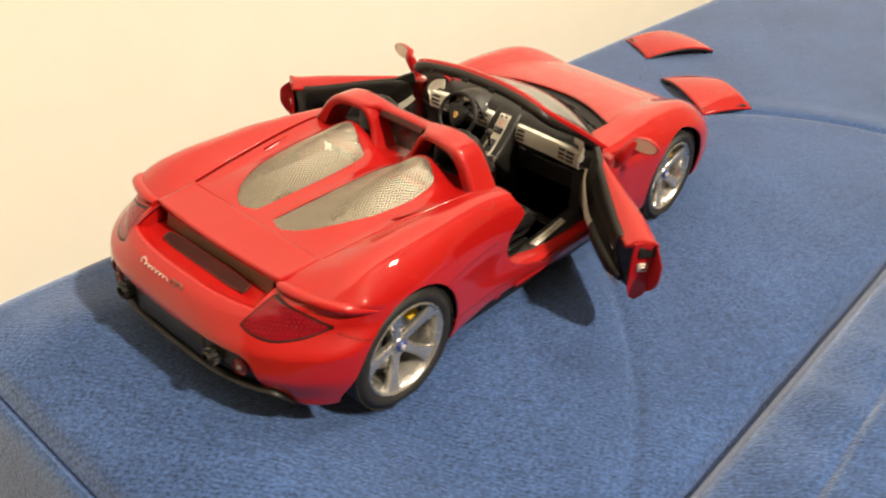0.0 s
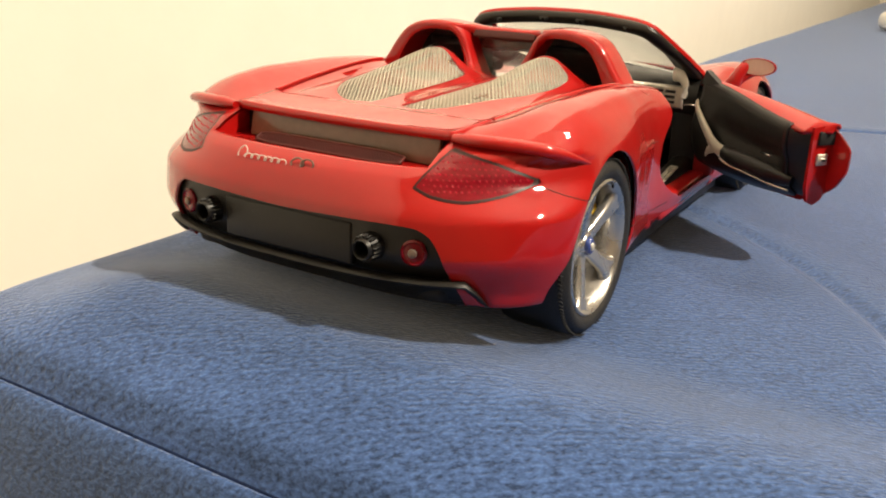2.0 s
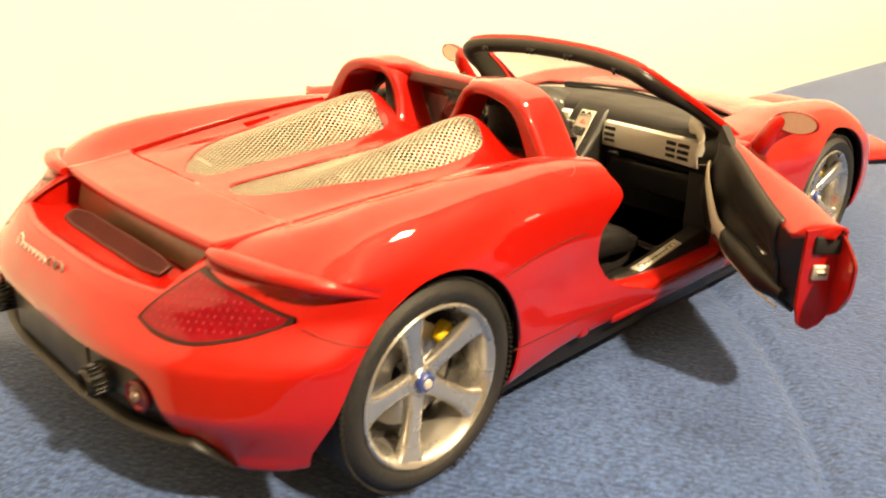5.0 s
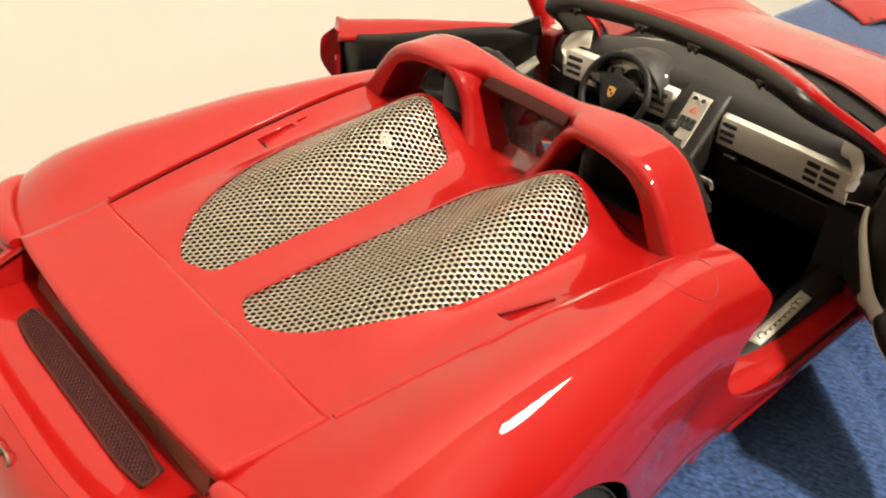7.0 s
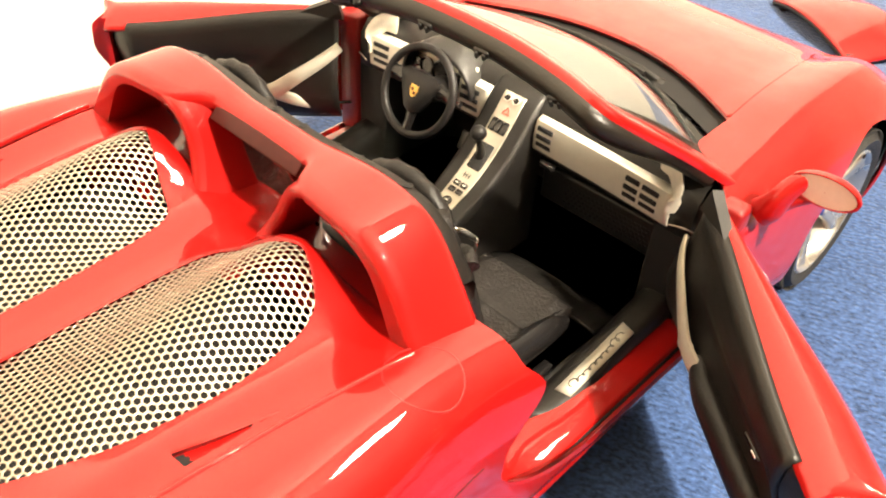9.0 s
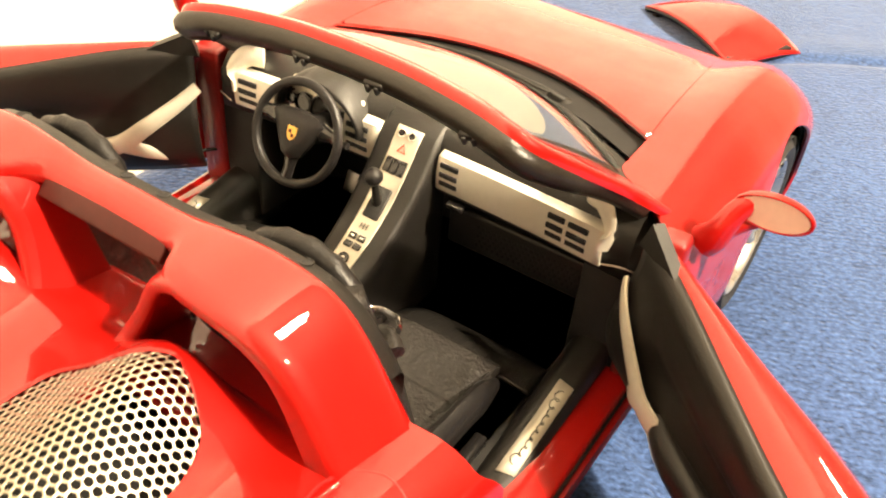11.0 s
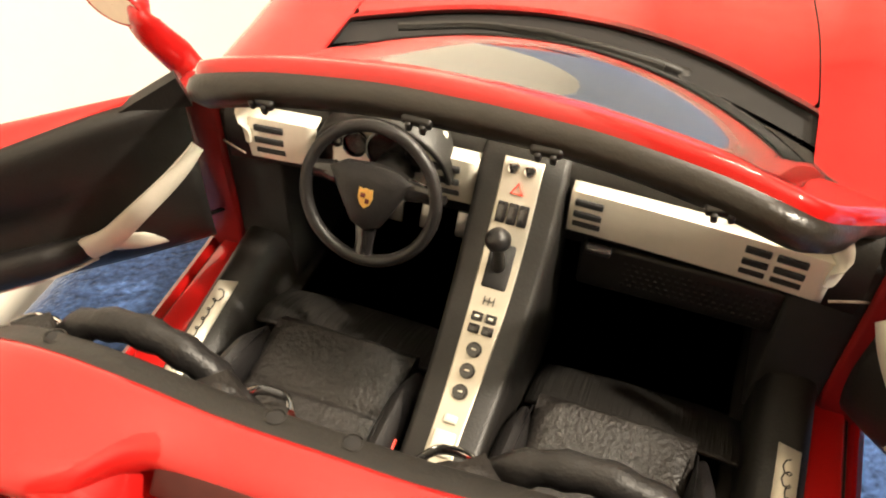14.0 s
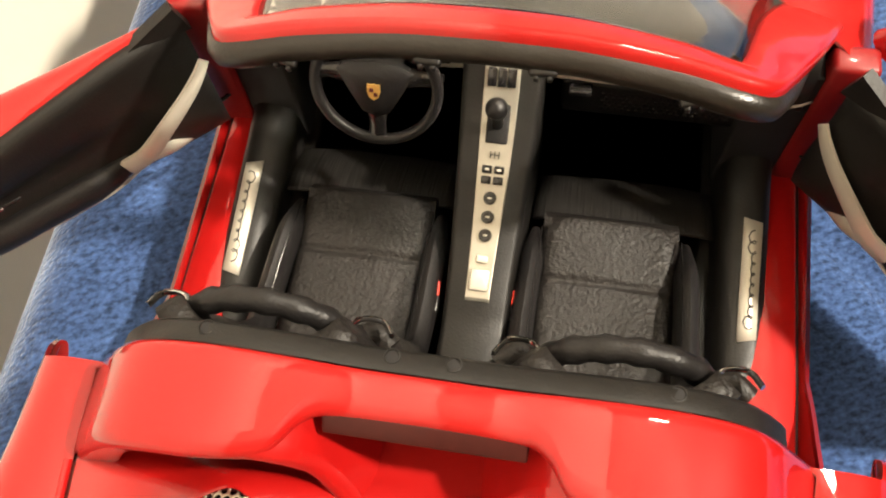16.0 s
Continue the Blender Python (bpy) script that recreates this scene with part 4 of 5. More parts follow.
def door(s):
    d = new("door")
    d.parent = car
    d.location = (s * HINGE[0] * MM, HINGE[1] * MM, 0)
    d.rotation_euler = (0, 0, radians(50.5 * s))
    d.empty_display_size = 0.01
    tagged(d, "open red door with black inner panel")

    def put(name, mesh, mat, label="", **kw):
        V, F = mesh
        V = np.asarray(V, float) - (HINGE[0], HINGE[1], 0)
        if s < 0:
            V, F = mirrored((V, F))
        return linked(name, V, F, mat, d, label, **kw)

    belt = lambda y: spline([(-26, 39.4), (-20, 39.9), (-10, 41.0), (5, 42.6), (20, 43.7), (28, 44.0)], y)  # noqa: E731
    inner = lambda y: spline([(-26, 36.6), (-16, 36.8), (-8, 37.3), (5, 38.4), (18, 39.9), (28, 41.2)], y)  # noqa: E731
    skin = keep(shell, lambda x, y, z: x - 43.8, lambda x, y, z: -g_rear(x, y, z) - 0.5, lambda x, y, z: 28.0 - y, lambda x, y, z: z - 17.2 - 0.0016 * (y - 6) ** 2,
                lambda x, y, z: belt(y) - z)
    V, F, N = shelled(skin, 1.0)
    put("door_skin", (V, F), "red_paint", "glossy red door skin", normals=N * (s, 1, 1))
    P = []
    for y in np.linspace(27.9, -23.0, 40):
        zb, xi = float(belt(y)), float(inner(max(y, -20.4)))
        xs = np.linspace(36, 52, 321)
        fv = body_field(xs, np.full(321, y), np.full(321, min(zb, 42.4)))
        xo = xs[np.argmax(fv > 0)] - 0.6 * max(zb - 42.4, 0)
        if y < -20.4:
            xi = xi + (xo - xi) * min((-20.4 - y) / 2.6, 0.75)
        P.append([(xo + (xi - xo) * t, y, zb + 1.3 * math.sin(math.pi * t**0.8) - 1.4 * t * t * step01((20 - y) / 30)) for t in np.linspace(0, 1, 11)])
    put("door_top", grid_mesh(P, flip=True), "red_paint", "rounded red door shoulder", solid=0.9)
    P = []
    for y in np.linspace(27.6, -15.6, 32):
        xi, zb = float(inner(y)), float(belt(y)) - 1.4 * step01((20 - y) / 30)
        low = 18.8 + 0.0030 * (y - 8) ** 2
        row = [(xi + 1.2, y, zb + 0.1), (xi + 0.3, y, zb - 0.15), (xi - 0.15, y, zb - 0.8)]
        for q in np.linspace(0.06, 1, 12):
            z = zb - 0.8 + (low - zb + 0.8) * q
            x = xi + (float(spline([(0, 0), (0.35, -0.6), (0.6, -0.2), (0.85, 1.4), (1, 4.0)], q))) * (1 if xi < 40 else 1) - (xi - 38.6) * step01((q - 0.1) / 0.45)
            dip = 1.8 * math.exp(-((q - 0.42) / 0.13) ** 2) * step01((22 - y) / 6) * step01((y + 17) / 6)
            row.append((x + dip, y, z))
        P.append(row)
    put("inner_panel", grid_mesh(P), "black_trim", "black moulded door panel", solid=0.8, angle=70)
    last = P[-1]
    back = [(x + 1.2 + 2.6 * step01((z - 20) / 14), y - 4.6, z - 0.3) for x, y, z in last]
    put("end_cap", grid_mesh([last, [(a * 0.7 + c * 0.3, b * 0.5 + d * 0.5, e) for (a, b, e), (c, d, _) in zip(last, back)], back]), "black_trim", "black bevelled door panel end")
    jamb = [(39.4, 39.6), (44.5, 40.4), (47.0, 39.4), (47.6, 37.0), (47.8, 31.0), (47.4, 26.0), (46.4, 22.6), (44.8, 20.2), (42.6, 19.0), (40.6, 20.0), (39.6, 24.0)]
    n = len(jamb)
    V = [(x, y, z) for y in (-20.6, -21.6) for x, z in jamb]
    F = [tuple(range(n))[::-1], tuple(range(n, 2 * n))] + [(i, (i + 1) % n, n + (i + 1) % n, n + i) for i in range(n)]
    put("jamb", (np.array(V), F), "red_paint", "red door end face", smooth=False)
    put("duct", rbox(41.0, 47.0, -22.2, -21.2, 35.0, 38.6, 0.4), "dark_pit", "dark air duct opening")
    put("latch", join(rbox(41.4, 44.6, -22.2, -21.3, 29.8, 32.8, 0.3), rbox(42.0, 44.0, -22.6, -21.8, 30.7, 31.8, 0.2)), "silver_paint", "silver door latch")
    put("latch_slot", rbox(42.2, 43.8, -22.8, -22.2, 31.0, 31.5, 0.1), "dark_pit")
    arm = [(38.4, 12, 26.6), (37.4, 7, 26.0), (37.2, -2, 25.6), (37.4, -11, 25.0), (38.6, -17.5, 24.6)]
    put("armrest", tube(curve_points(arm, 22), np.r_[np.linspace(1.5, 2.1, 6), np.full(10, 2.1), np.linspace(2.1, 1.0, 6)], 12, flat=(1.0, 1.25)), "smooth_leather", "black padded armrest")
    put("armrest_line", tube(curve_points([(p[0] - 0.9, p[1], p[2] - 2.4) for p in arm], 18), 0.28, 6), "silver_paint")
    grip = [(39.0, 28.0, 38.0), (38.1, 26.4, 36.8), (37.3, 23.5, 34.6), (36.7, 18.5, 31.0), (36.6, 14.5, 28.0), (37.2, 11.0, 26.4)]
    put("grip", tube(curve_points(grip, 24), np.linspace(0.95, 1.45, 24), 10, flat=(0.5, 1.3)), "silver_paint", "silver door grip")
    put("grip_brace", tube(curve_points([(36.9, 13.0, 27.6), (37.6, 17.5, 25.6), (39.6, 21.4, 23.4)], 14), np.linspace(1.3, 0.8, 14), 8, flat=(0.5, 1.3)), "silver_paint")
    ring = [(40.6 - 0.5 * math.sin(a), 23.2 + 2.5 * math.cos(a), 22.6 + 1.8 * math.sin(a)) for a in np.linspace(0, 2 * np.pi, 29)[:-1]]
    put("speaker_ring", tube(ring, 0.5, 8, closed=True, up=(1, 0, 0)), "silver_paint", "silver speaker ring")
    put("speaker", moved(lathe([(0.4, 2.2), (0.0, 1.8), (-0.2, 0.02)], 24, "x"), pose(41.4, 23.2, 22.6)), "dark_pit", "black speaker grille")
    put("handle", join(rbox(38.4, 39.2, -8.5, -3.5, 29.0, 29.8, 0.3), rbox(39.0, 40.6, -9.5, -3.0, 28.4, 30.6, 0.4)), "black_gloss", "black inner release handle")
    put("handle_tip", rbox(38.1, 38.6, -8.0, -6.4, 29.1, 29.7, 0.2), "chrome")
    fin = [(40.0, 28.6, 43.4), (40.2, 19.0, 44.0), (40.4, 27.4, 47.6)]
    put("corner_fin", (np.array(fin + [(x + 1.8, y, z) for x, y, z in fin]), [(0, 1, 2), (5, 4, 3), (0, 3, 4, 1), (1, 4, 5, 2), (2, 5, 3, 0)]), "black_trim", smooth=False)


door(1)
door(-1)


# ---- mirrors ----
def mirror(s, cx=56.2, cy=35.4, cz=49.2, turn=-8):
    head = linked("mirror", *moved((lambda m: (m[0] * (5.5, 3.6, 2.7), m[1]))(lathe([(0.0, 0.97), (0.12, 1.0), (0.45, 0.9), (0.75, 0.66), (0.93, 0.36), (1.0, 0.01)], 36, "y")), pose(s * cx, cy, cz, 0, 0, s * turn)),
                  "red_paint", car, "red door mirror on a curved stalk")
    linked("mirror_glass", *moved((lambda m: (m[0] * (5.5, 1.0, 2.7), m[1]))(lathe([(0.25, 0.97), (-0.1, 0.99), (-0.18, 0.92), (0.05, 0.88), (0.05, 0.01)], 36, "y")), pose(s * cx, cy, cz, 0, 0, s * turn)), "red_paint", head)
    # face coloured cream in place of a reflection
    linked("mirror_face", *moved((lambda m: (m[0] * (5.5, 1.0, 2.7), m[1]))(lathe([(0.0, 0.885), (-0.03, 0.01)], 36, "y")), pose(s * cx, cy - 0.1, cz, 0, 0, s * turn)), "mirror_face", head, "mirror glass")
    linked("stalk", *join(tube(curve_points([(s * 48.0, 32.2, 41.6), (s * 49.4, 31.9, 43.8), (s * (cx - 4.6), cy - 0.6, cz - 1.4), (s * (cx - 3.0), cy + 1.4, cz + 0.4)], 16), np.linspace(2.5, 1.7, 16), 12, flat=(0.8, 1.0)),
                          tube(curve_points([(s * 49.0, 32.2, 42.6), (s * (cx - 3.4), cy, cz - 3.6), (s * (cx - 0.6), cy + 1.2, cz - 2.0)], 14), np.linspace(1.4, 0.7, 14), 12, flat=(0.8, 1.0))), "red_paint", head)


mirror(1, 55.3, 33.9, 48.6, 4)
mirror(-1, 55.6, 29.6, 51.2, 12)


# ---- wheels ----
def wheel(name, r, width, s, y, face):
    w = new(name)
    w.parent = car
    w.location = (s * face * MM, y * MM, r * MM)
    w.rotation_euler = (radians(17), 0, 0 if s > 0 else math.pi)
    w.empty_display_size = 0.01
    tagged(w, "silver five-spoke wheel with black tyre")
    k = r / 19.7
    rim = 15.0 * k
    tyre = [(-width, rim + 0.3), (-width - 0.6, rim + 1.8), (-width - 0.3, r - 2.0), (-width + 1.4, r - 0.3), (-width + 4, r)]
    tyre += [(-4, r), (-1.5, r - 0.3), (-0.2, r - 1.8), (0.15, rim + 2.4), (-0.1, rim + 1.0), (-0.7, rim + 0.1), (-1.6, rim - 0.4)]
    ty = linked("tyre", *lathe(tyre, 72), "rubber", w, "black rubber tyre")
    linked("tread", *join(*[moved(rbox(-0.5, 0.5, -0.2, 0.2, -0.3, -0.02, 0.05, 1), pose(-1.0, (r - 0.15) * math.cos(a), (r - 0.15) * math.sin(a), math.degrees(a) - 90)) for a in np.linspace(0, 2 * np.pi, 121)[:-1]]), "rubber", w)
    linked("rim", *lathe([(-1.5, rim - 0.35), (-0.55, rim + 0.05), (-0.25, rim - 0.35), (-0.6, rim - 0.9), (-2.2, rim - 1.5), (-6, rim - 2.2), (-width + 1, rim - 2.0)], 72), "rim_metal", w, "silver rim")
    linked("disc", *lathe([(-7.5, 9.5 * k), (-7.0, 9.5 * k), (-7.0, 4), (-7.5, 4)], 48), "disc_metal", w, "grooved brake disc")
    linked("barrel", *lathe([(-9, 0.1), (-9, rim - 2.0)], 40), "dark_pit", w)
    linked("caliper", *moved(join(*[rbox(-8.2, -5.0, -2.2, 2.2, 7.2 * k, 11.4 * k, 0.8)]), pose(0, 0, 0, -75 if s > 0 else 75)), "yellow_paint", w, "yellow brake caliper")
    P = []
    for i in range(5):
        a0 = i * 72
        sec = []
        for q in np.linspace(0, 1, 13):
            rad = 1.5 + q * (rim - 2.0)
            hw = float(spline([(0, 2.3), (0.25, 1.75), (0.6, 1.9), (0.85, 2.7), (1, 4.2)], q)) * k
            x = float(spline([(0, -3.6), (0.4, -2.6), (0.8, -1.4), (1, -0.75)], q))
            depth = 2.2
            sec.append([(x - depth, hw * 0.8, rad), (x - 0.9, hw, rad), (x - 0.25, hw * 0.82, rad), (x, hw * 0.5, rad), (x - 0.3 * (0.2 + q), 0, rad), (x, -hw * 0.5, rad), (x - 0.25, -hw * 0.82, rad), (x - 0.9, -hw, rad), (x - depth, -hw * 0.8, rad)])
        linked("spoke", *moved(grid_mesh(sec), pose(0, 0, 0, a0)), "rim_metal", w, angle=80)
    linked("hub", *lathe([(-6, 3.0 * k), (-3.4, 2.9 * k), (-3.0, 2.4 * k), (-3.1, 1.9 * k)], 32), "rim_metal", w)
    linked("centre_lock", *lathe([(-3.3, 2.0 * k), (-2.3, 1.9 * k), (-2.0, 1.5 * k), (-2.1, 1.1 * k), (-2.7, 0.9 * k), (-2.6, 0.02)], 6), "blue_cap", w, "centre lock nut with blue cap")
    linked("lock_cap", *lathe([(-2.1, 0.95 * k), (-1.75, 0.8 * k), (-1.7, 0.02)], 24), "silver_paint", w)
    linked("valve", *moved(rbox(-0.7, -0.2, -0.3, 0.3, -0.5, 0.5, 0.15), pose(0, (rim - 1.3) * 0.6, (rim - 1.3) * 0.8)), "black_trim", w)


for s in (1, -1):
    wheel("rear_wheel", RR, 17.5, s, -AX, 50.2)
    wheel("front_wheel", FR, 14.5, s, AX, 49.2)
    for yc, r, zc in ((-AX - 0.6, 23.0, RR), (AX, 21.6, FR)):
        P = [[(s * x, yc + r * math.cos(a), zc + r * math.sin(a)) for a in np.linspace(-0.1, math.pi + 0.1, 41)] for x in (28, 40, 46)]
        linked("wheel_well", *grid_mesh(P), "dark_pit", car)
        linked("well_wall", *rbox(min(s * 27, s * 28), max(s * 27, s * 28), yc - r, yc + r, 9, zc + 13, 0), "dark_pit", car)


# ---- cabin ----
def cabin():
    linked("cabin_floor", *rbox(-41, 41, -25, 58, 5.5, 7.0, 0.5), "black_trim", car, "black cabin floor")
    linked("chassis_plate", *join(rbox(-32.5, 32.5, -90, 118, 8.3, 10.8, 0.8), rbox(-43.5, 43.5, -52, 52, 5.6, 10.8, 0.8)), "black_trim", car, "black underside of the car")
    linked("firewall", *rbox(-40, 40, 50, 52, 8, 41, 0.5), "dark_pit", car)
    linked("rear_bulkhead", *rbox(-36, 36, -25.5, -23.6, 8, 46, 0.5), "black_trim", car, "black rear bulkhead")
    for s in (1, -1):
        P = []
        for y in np.linspace(-24, 31, 45):
            z = float(spline([(-24, 14.6), (-5, 15.0), (8, 16.4), (17, 17.8), (24, 18.8), (31, 20.0)], y))
            o = 37.4 + 3.2 * step01((y + 9.5) / 6.5)
            P.append([(s * o, y, 12.0), (s * (o - 0.1), y, min(z - 0.6, 16.5 + 0.3 * max(y - 10, 0))), (s * (o - 0.8), y, z), (s * (o - 1.6 * step01((o - 36) / 5)), y, z + 0.35), (s * min(36.2, o - 0.6), y, z + 0.2), (s * 34.4, y, z - 0.7), (s * 33.6, y, z - 3), (s * 33.2, y, 8)])
        linked("sill_trim", *grid_mesh(P, flip=s > 0), "black_trim", car, "black sill trim", angle=75)
        sill_z = lambda y: float(spline([(-24, 14.6), (-5, 15.0), (8, 16.4), (17, 17.8), (24, 18.8), (31, 20.0)], y)) + 0.45  # noqa: E731
        P = [[(s * (38.1 + w), y + 0.25 * w * (1 if k < 4 else -1), sill_z(y) + 0.05) for w in (-1.35, 1.35)] for k, y in enumerate(np.linspace(-0.5, 17.4, 9))]
        plate = linked("sill_plate", *grid_mesh(P, flip=s > 0), "silver_paint", car, "silver sill plate with dark cursive lettering", solid=0.35)
        st = [1.25, 0.6, 0.6, 0.6, 0.55, 0.6, 0.6, 1.15, 1.15]
        pts = []
        y0, y1 = (1.4, 15.6)
        for i, h in enumerate(st):
            for a in np.linspace(0, 2 * np.pi, 7)[:-1]:
                f = (i + a / 6.283 + -0.36 * math.sin(a)) / len(st)
                y = y0 + (y1 - y0) * f if s > 0 else y1 - (y1 - y0) * f
                x = s * 38.7 - h * (0.5 - 0.5 * math.cos(a)) * 1.0 if s > 0 else s * 38.7 + h * (0.5 - 0.5 * math.cos(a))
                pts.append((x, y, sill_z(y) + 0.1))
        linked("plate_script", *tube(pts, 0.11, 5), "ink", plate)
        # red steps of the door sill
        P = []
        for y in np.r_[np.linspace(29, -12, 12), np.linspace(-13, -30.6, 24)]:
            t = min(max((-13.0 - y) / 17.8, 0), 0.999)
            z = 15.5 + 19.0 * (1 - math.sqrt(1 - t * t))
            w = 45.2 - 0.4 * t
            q = 36.8 + 1.8 * step01((y + 9.5) / 6.5)
            P.append([(s * q, y, z - 2.5), (s * (q + 0.5), y, z - 0.2), (s * (q + 1.5), y, z), (s * (w - 0.5), y, z - 0.1), (s * (w - 0.1), y, z - 0.5), (s * w, y, z - 1.1), (s * w, y, 11.3)])
        linked("sill_step", *grid_mesh(P, flip=s < 0), "red_paint", car, "red door sill that curves up into the wing", angle=60)
        linked("outer_step", *rbox(min(s * 45.0, s * 46.5), max(s * 45.0, s * 46.5), -20, 29, 11.2, 13.9, 0.6), "red_paint", car)
        linked("sill_groove", *tube([(s * 45.35, -19, 14.2), (s * 45.35, 29, 14.2)], 0.35, 6), "dark_pit", car)
        # the post's shade is put into its colour, a darker red than the body
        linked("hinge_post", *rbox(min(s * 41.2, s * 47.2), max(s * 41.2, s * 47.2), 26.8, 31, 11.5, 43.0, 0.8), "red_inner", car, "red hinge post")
        linked("hinge_arm", *tube(curve_points([(s * 42, 29, 22), (s * 46, 24, 22), (s * 48, 20, 22)], 8), 0.35, 6), "black_gloss", car)
        linked("rear_post", *rbox(min(s * 38, s * 46.5), max(s * 38, s * 46.5), -31.5, -28, 11.5, 40.0, 0.8), "red_paint", car, "red rear door post")
        linked("side_wall", *rbox(min(s * 33, s * 41.4), max(s * 33, s * 41.4), 27.4, 50, 8, 40, 0.5), "dark_pit", car)
        linked("rear_corner", *rbox(min(s * 32, s * 37), max(s * 32, s * 37), -27, -23.2, 10, 42, 1.2), "black_trim", car)


cabin()


def console():
    prof = [(-22, 20.6), (-6, 21.0), (-1.5, 22.2), (6.6, 24.9), (14, 28.4), (20, 32.8), (25, 38.2), (28.5, 42.6), (31, 44.2)]
    zz = lambda y: float(spline(prof, y))  # noqa: E731
    c = []
    for y in np.linspace(-22, 31, 54):
        z, w = zz(y), 4.4 + 0.9 * step01((y + 4) / 30)
        c.append([(-w - 0.6, y, 8), (-w - 0.3, y, z - 2.4), (-w, y, z - 0.5), (-w + 0.7, y, z - 0.1), (w - 0.7, y, z - 0.1), (w, y, z - 0.5), (w + 0.3, y, z - 2.4), (w + 0.6, y, 8)])
    body = linked("console", *grid_mesh(c, flip=True), "black_trim", car, "black centre console with a silver plate", angle=60)
    P = [[(x * (1.72 + 0.72 * step01((y + 2) / 26)), y, zz(y) + 0.12) for x in (-1, -0.9, 0.9, 1)] for y in np.linspace(-2.2, 28.6, 50)]
    plate = linked("console_plate", *grid_mesh(P, flip=True), "brushed_silver", body, "brushed silver console plate", solid=0.3)

    def on(name, mesh, y, mat, label="", x=0.0, lift=0.15):
        sl = math.degrees(math.atan2(zz(y + 0.5) - zz(y - 0.5), 1.0))
        return linked(name, *moved(mesh, pose(x, y, zz(y) + lift, sl)), mat, body, label)

    for y in (6.6, 9.0, 11.4):
        on("dial", lathe([(0.0, 0.95), (0.35, 0.9), (0.4, 0.6), (0.3, 0.02)], 20, "z"), y, "black_gloss", "black round switch")
        on("dial_mark", rbox(-0.3, 0.3, -0.12, 0.12, 0.3, 0.46, 0.05), y, "silver_paint")
    for x in (-0.85, 0.85):
        for y in (13.6, 14.9):
            on("button", rbox(-0.7, 0.7, -0.55, 0.55, -0.1, 0.3, 0.15), y, "black_gloss", "", x)
        on("button_mark", rbox(-0.3, 0.3, -0.15, 0.15, 0.2, 0.36, 0.05), 14.9, "silver_paint", "", x)
    on("shift_diagram", join(*[rbox(k - 0.06, k + 0.06, -0.5, 0.5, 0.1, 0.2, 0) for k in (-0.6, 0, 0.6)], rbox(-0.6, 0.6, -0.06, 0.06, 0.1, 0.2, 0)), 16.6, "ink")
    on("gate", rbox(-1.55, 1.55, -2.8, 2.8, -0.4, 0.3, 0.3), 20.0, "dark_pit", "dark gear lever opening")
    stick = linked("gear_lever", *tube([(0, 20.2, 32), (0, 19.0, 37.5)], [0.9, 0.55], 10), "black_trim", body, "black gear lever with round knob")
    linked("gear_knob", *moved(lathe([(-1.5, 0.3), (-1.1, 1.0), (-0.3, 1.5), (0.4, 1.5), (1.1, 1.1), (1.45, 0.5), (1.5, 0.02)], 24, "z"), pose(0, 18.7, 38.6, 12)), "smooth_leather", body)
    for x in (-1.35, 0, 1.35):
        on("switch", rbox(-0.6, 0.6, -1.3, 1.3, -0.1, 0.35, 0.15), 24.4, "black_gloss", "", x)
    tri = [(0.85 * math.sin(a), 0.85 * math.cos(a), 0.1) for a in (0, 2.0944, 4.1888)]
    on("hazard_switch", tube(tri, 0.17, 6, closed=True), 26.2, "signal_red", "red hazard triangle")
    for x in (-1.0, 1.0):
        on("round_switch", lathe([(0.0, 0.8), (0.42, 0.74), (0.46, 0.56), (0.2, 0.46), (0.16, 0.02)], 20, "z"), 27.7, "chrome", "", x)
        on("switch_core", lathe([(0.0, 0.45), (0.36, 0.42), (0.44, 0.3), (0.46, 0.02)], 16, "z"), 27.7, "black_gloss", "", x)
    on("ash_lid", rbox(-1.3, 1.3, -1.5, 1.5, 0.0, 0.5, 0.3), 0.6, "silver_paint", "silver storage lid")
    on("rear_switch", rbox(-0.8, 0.8, -0.5, 0.5, 0.0, 0.4, 0.2), 3.4, "silver_paint")


console()


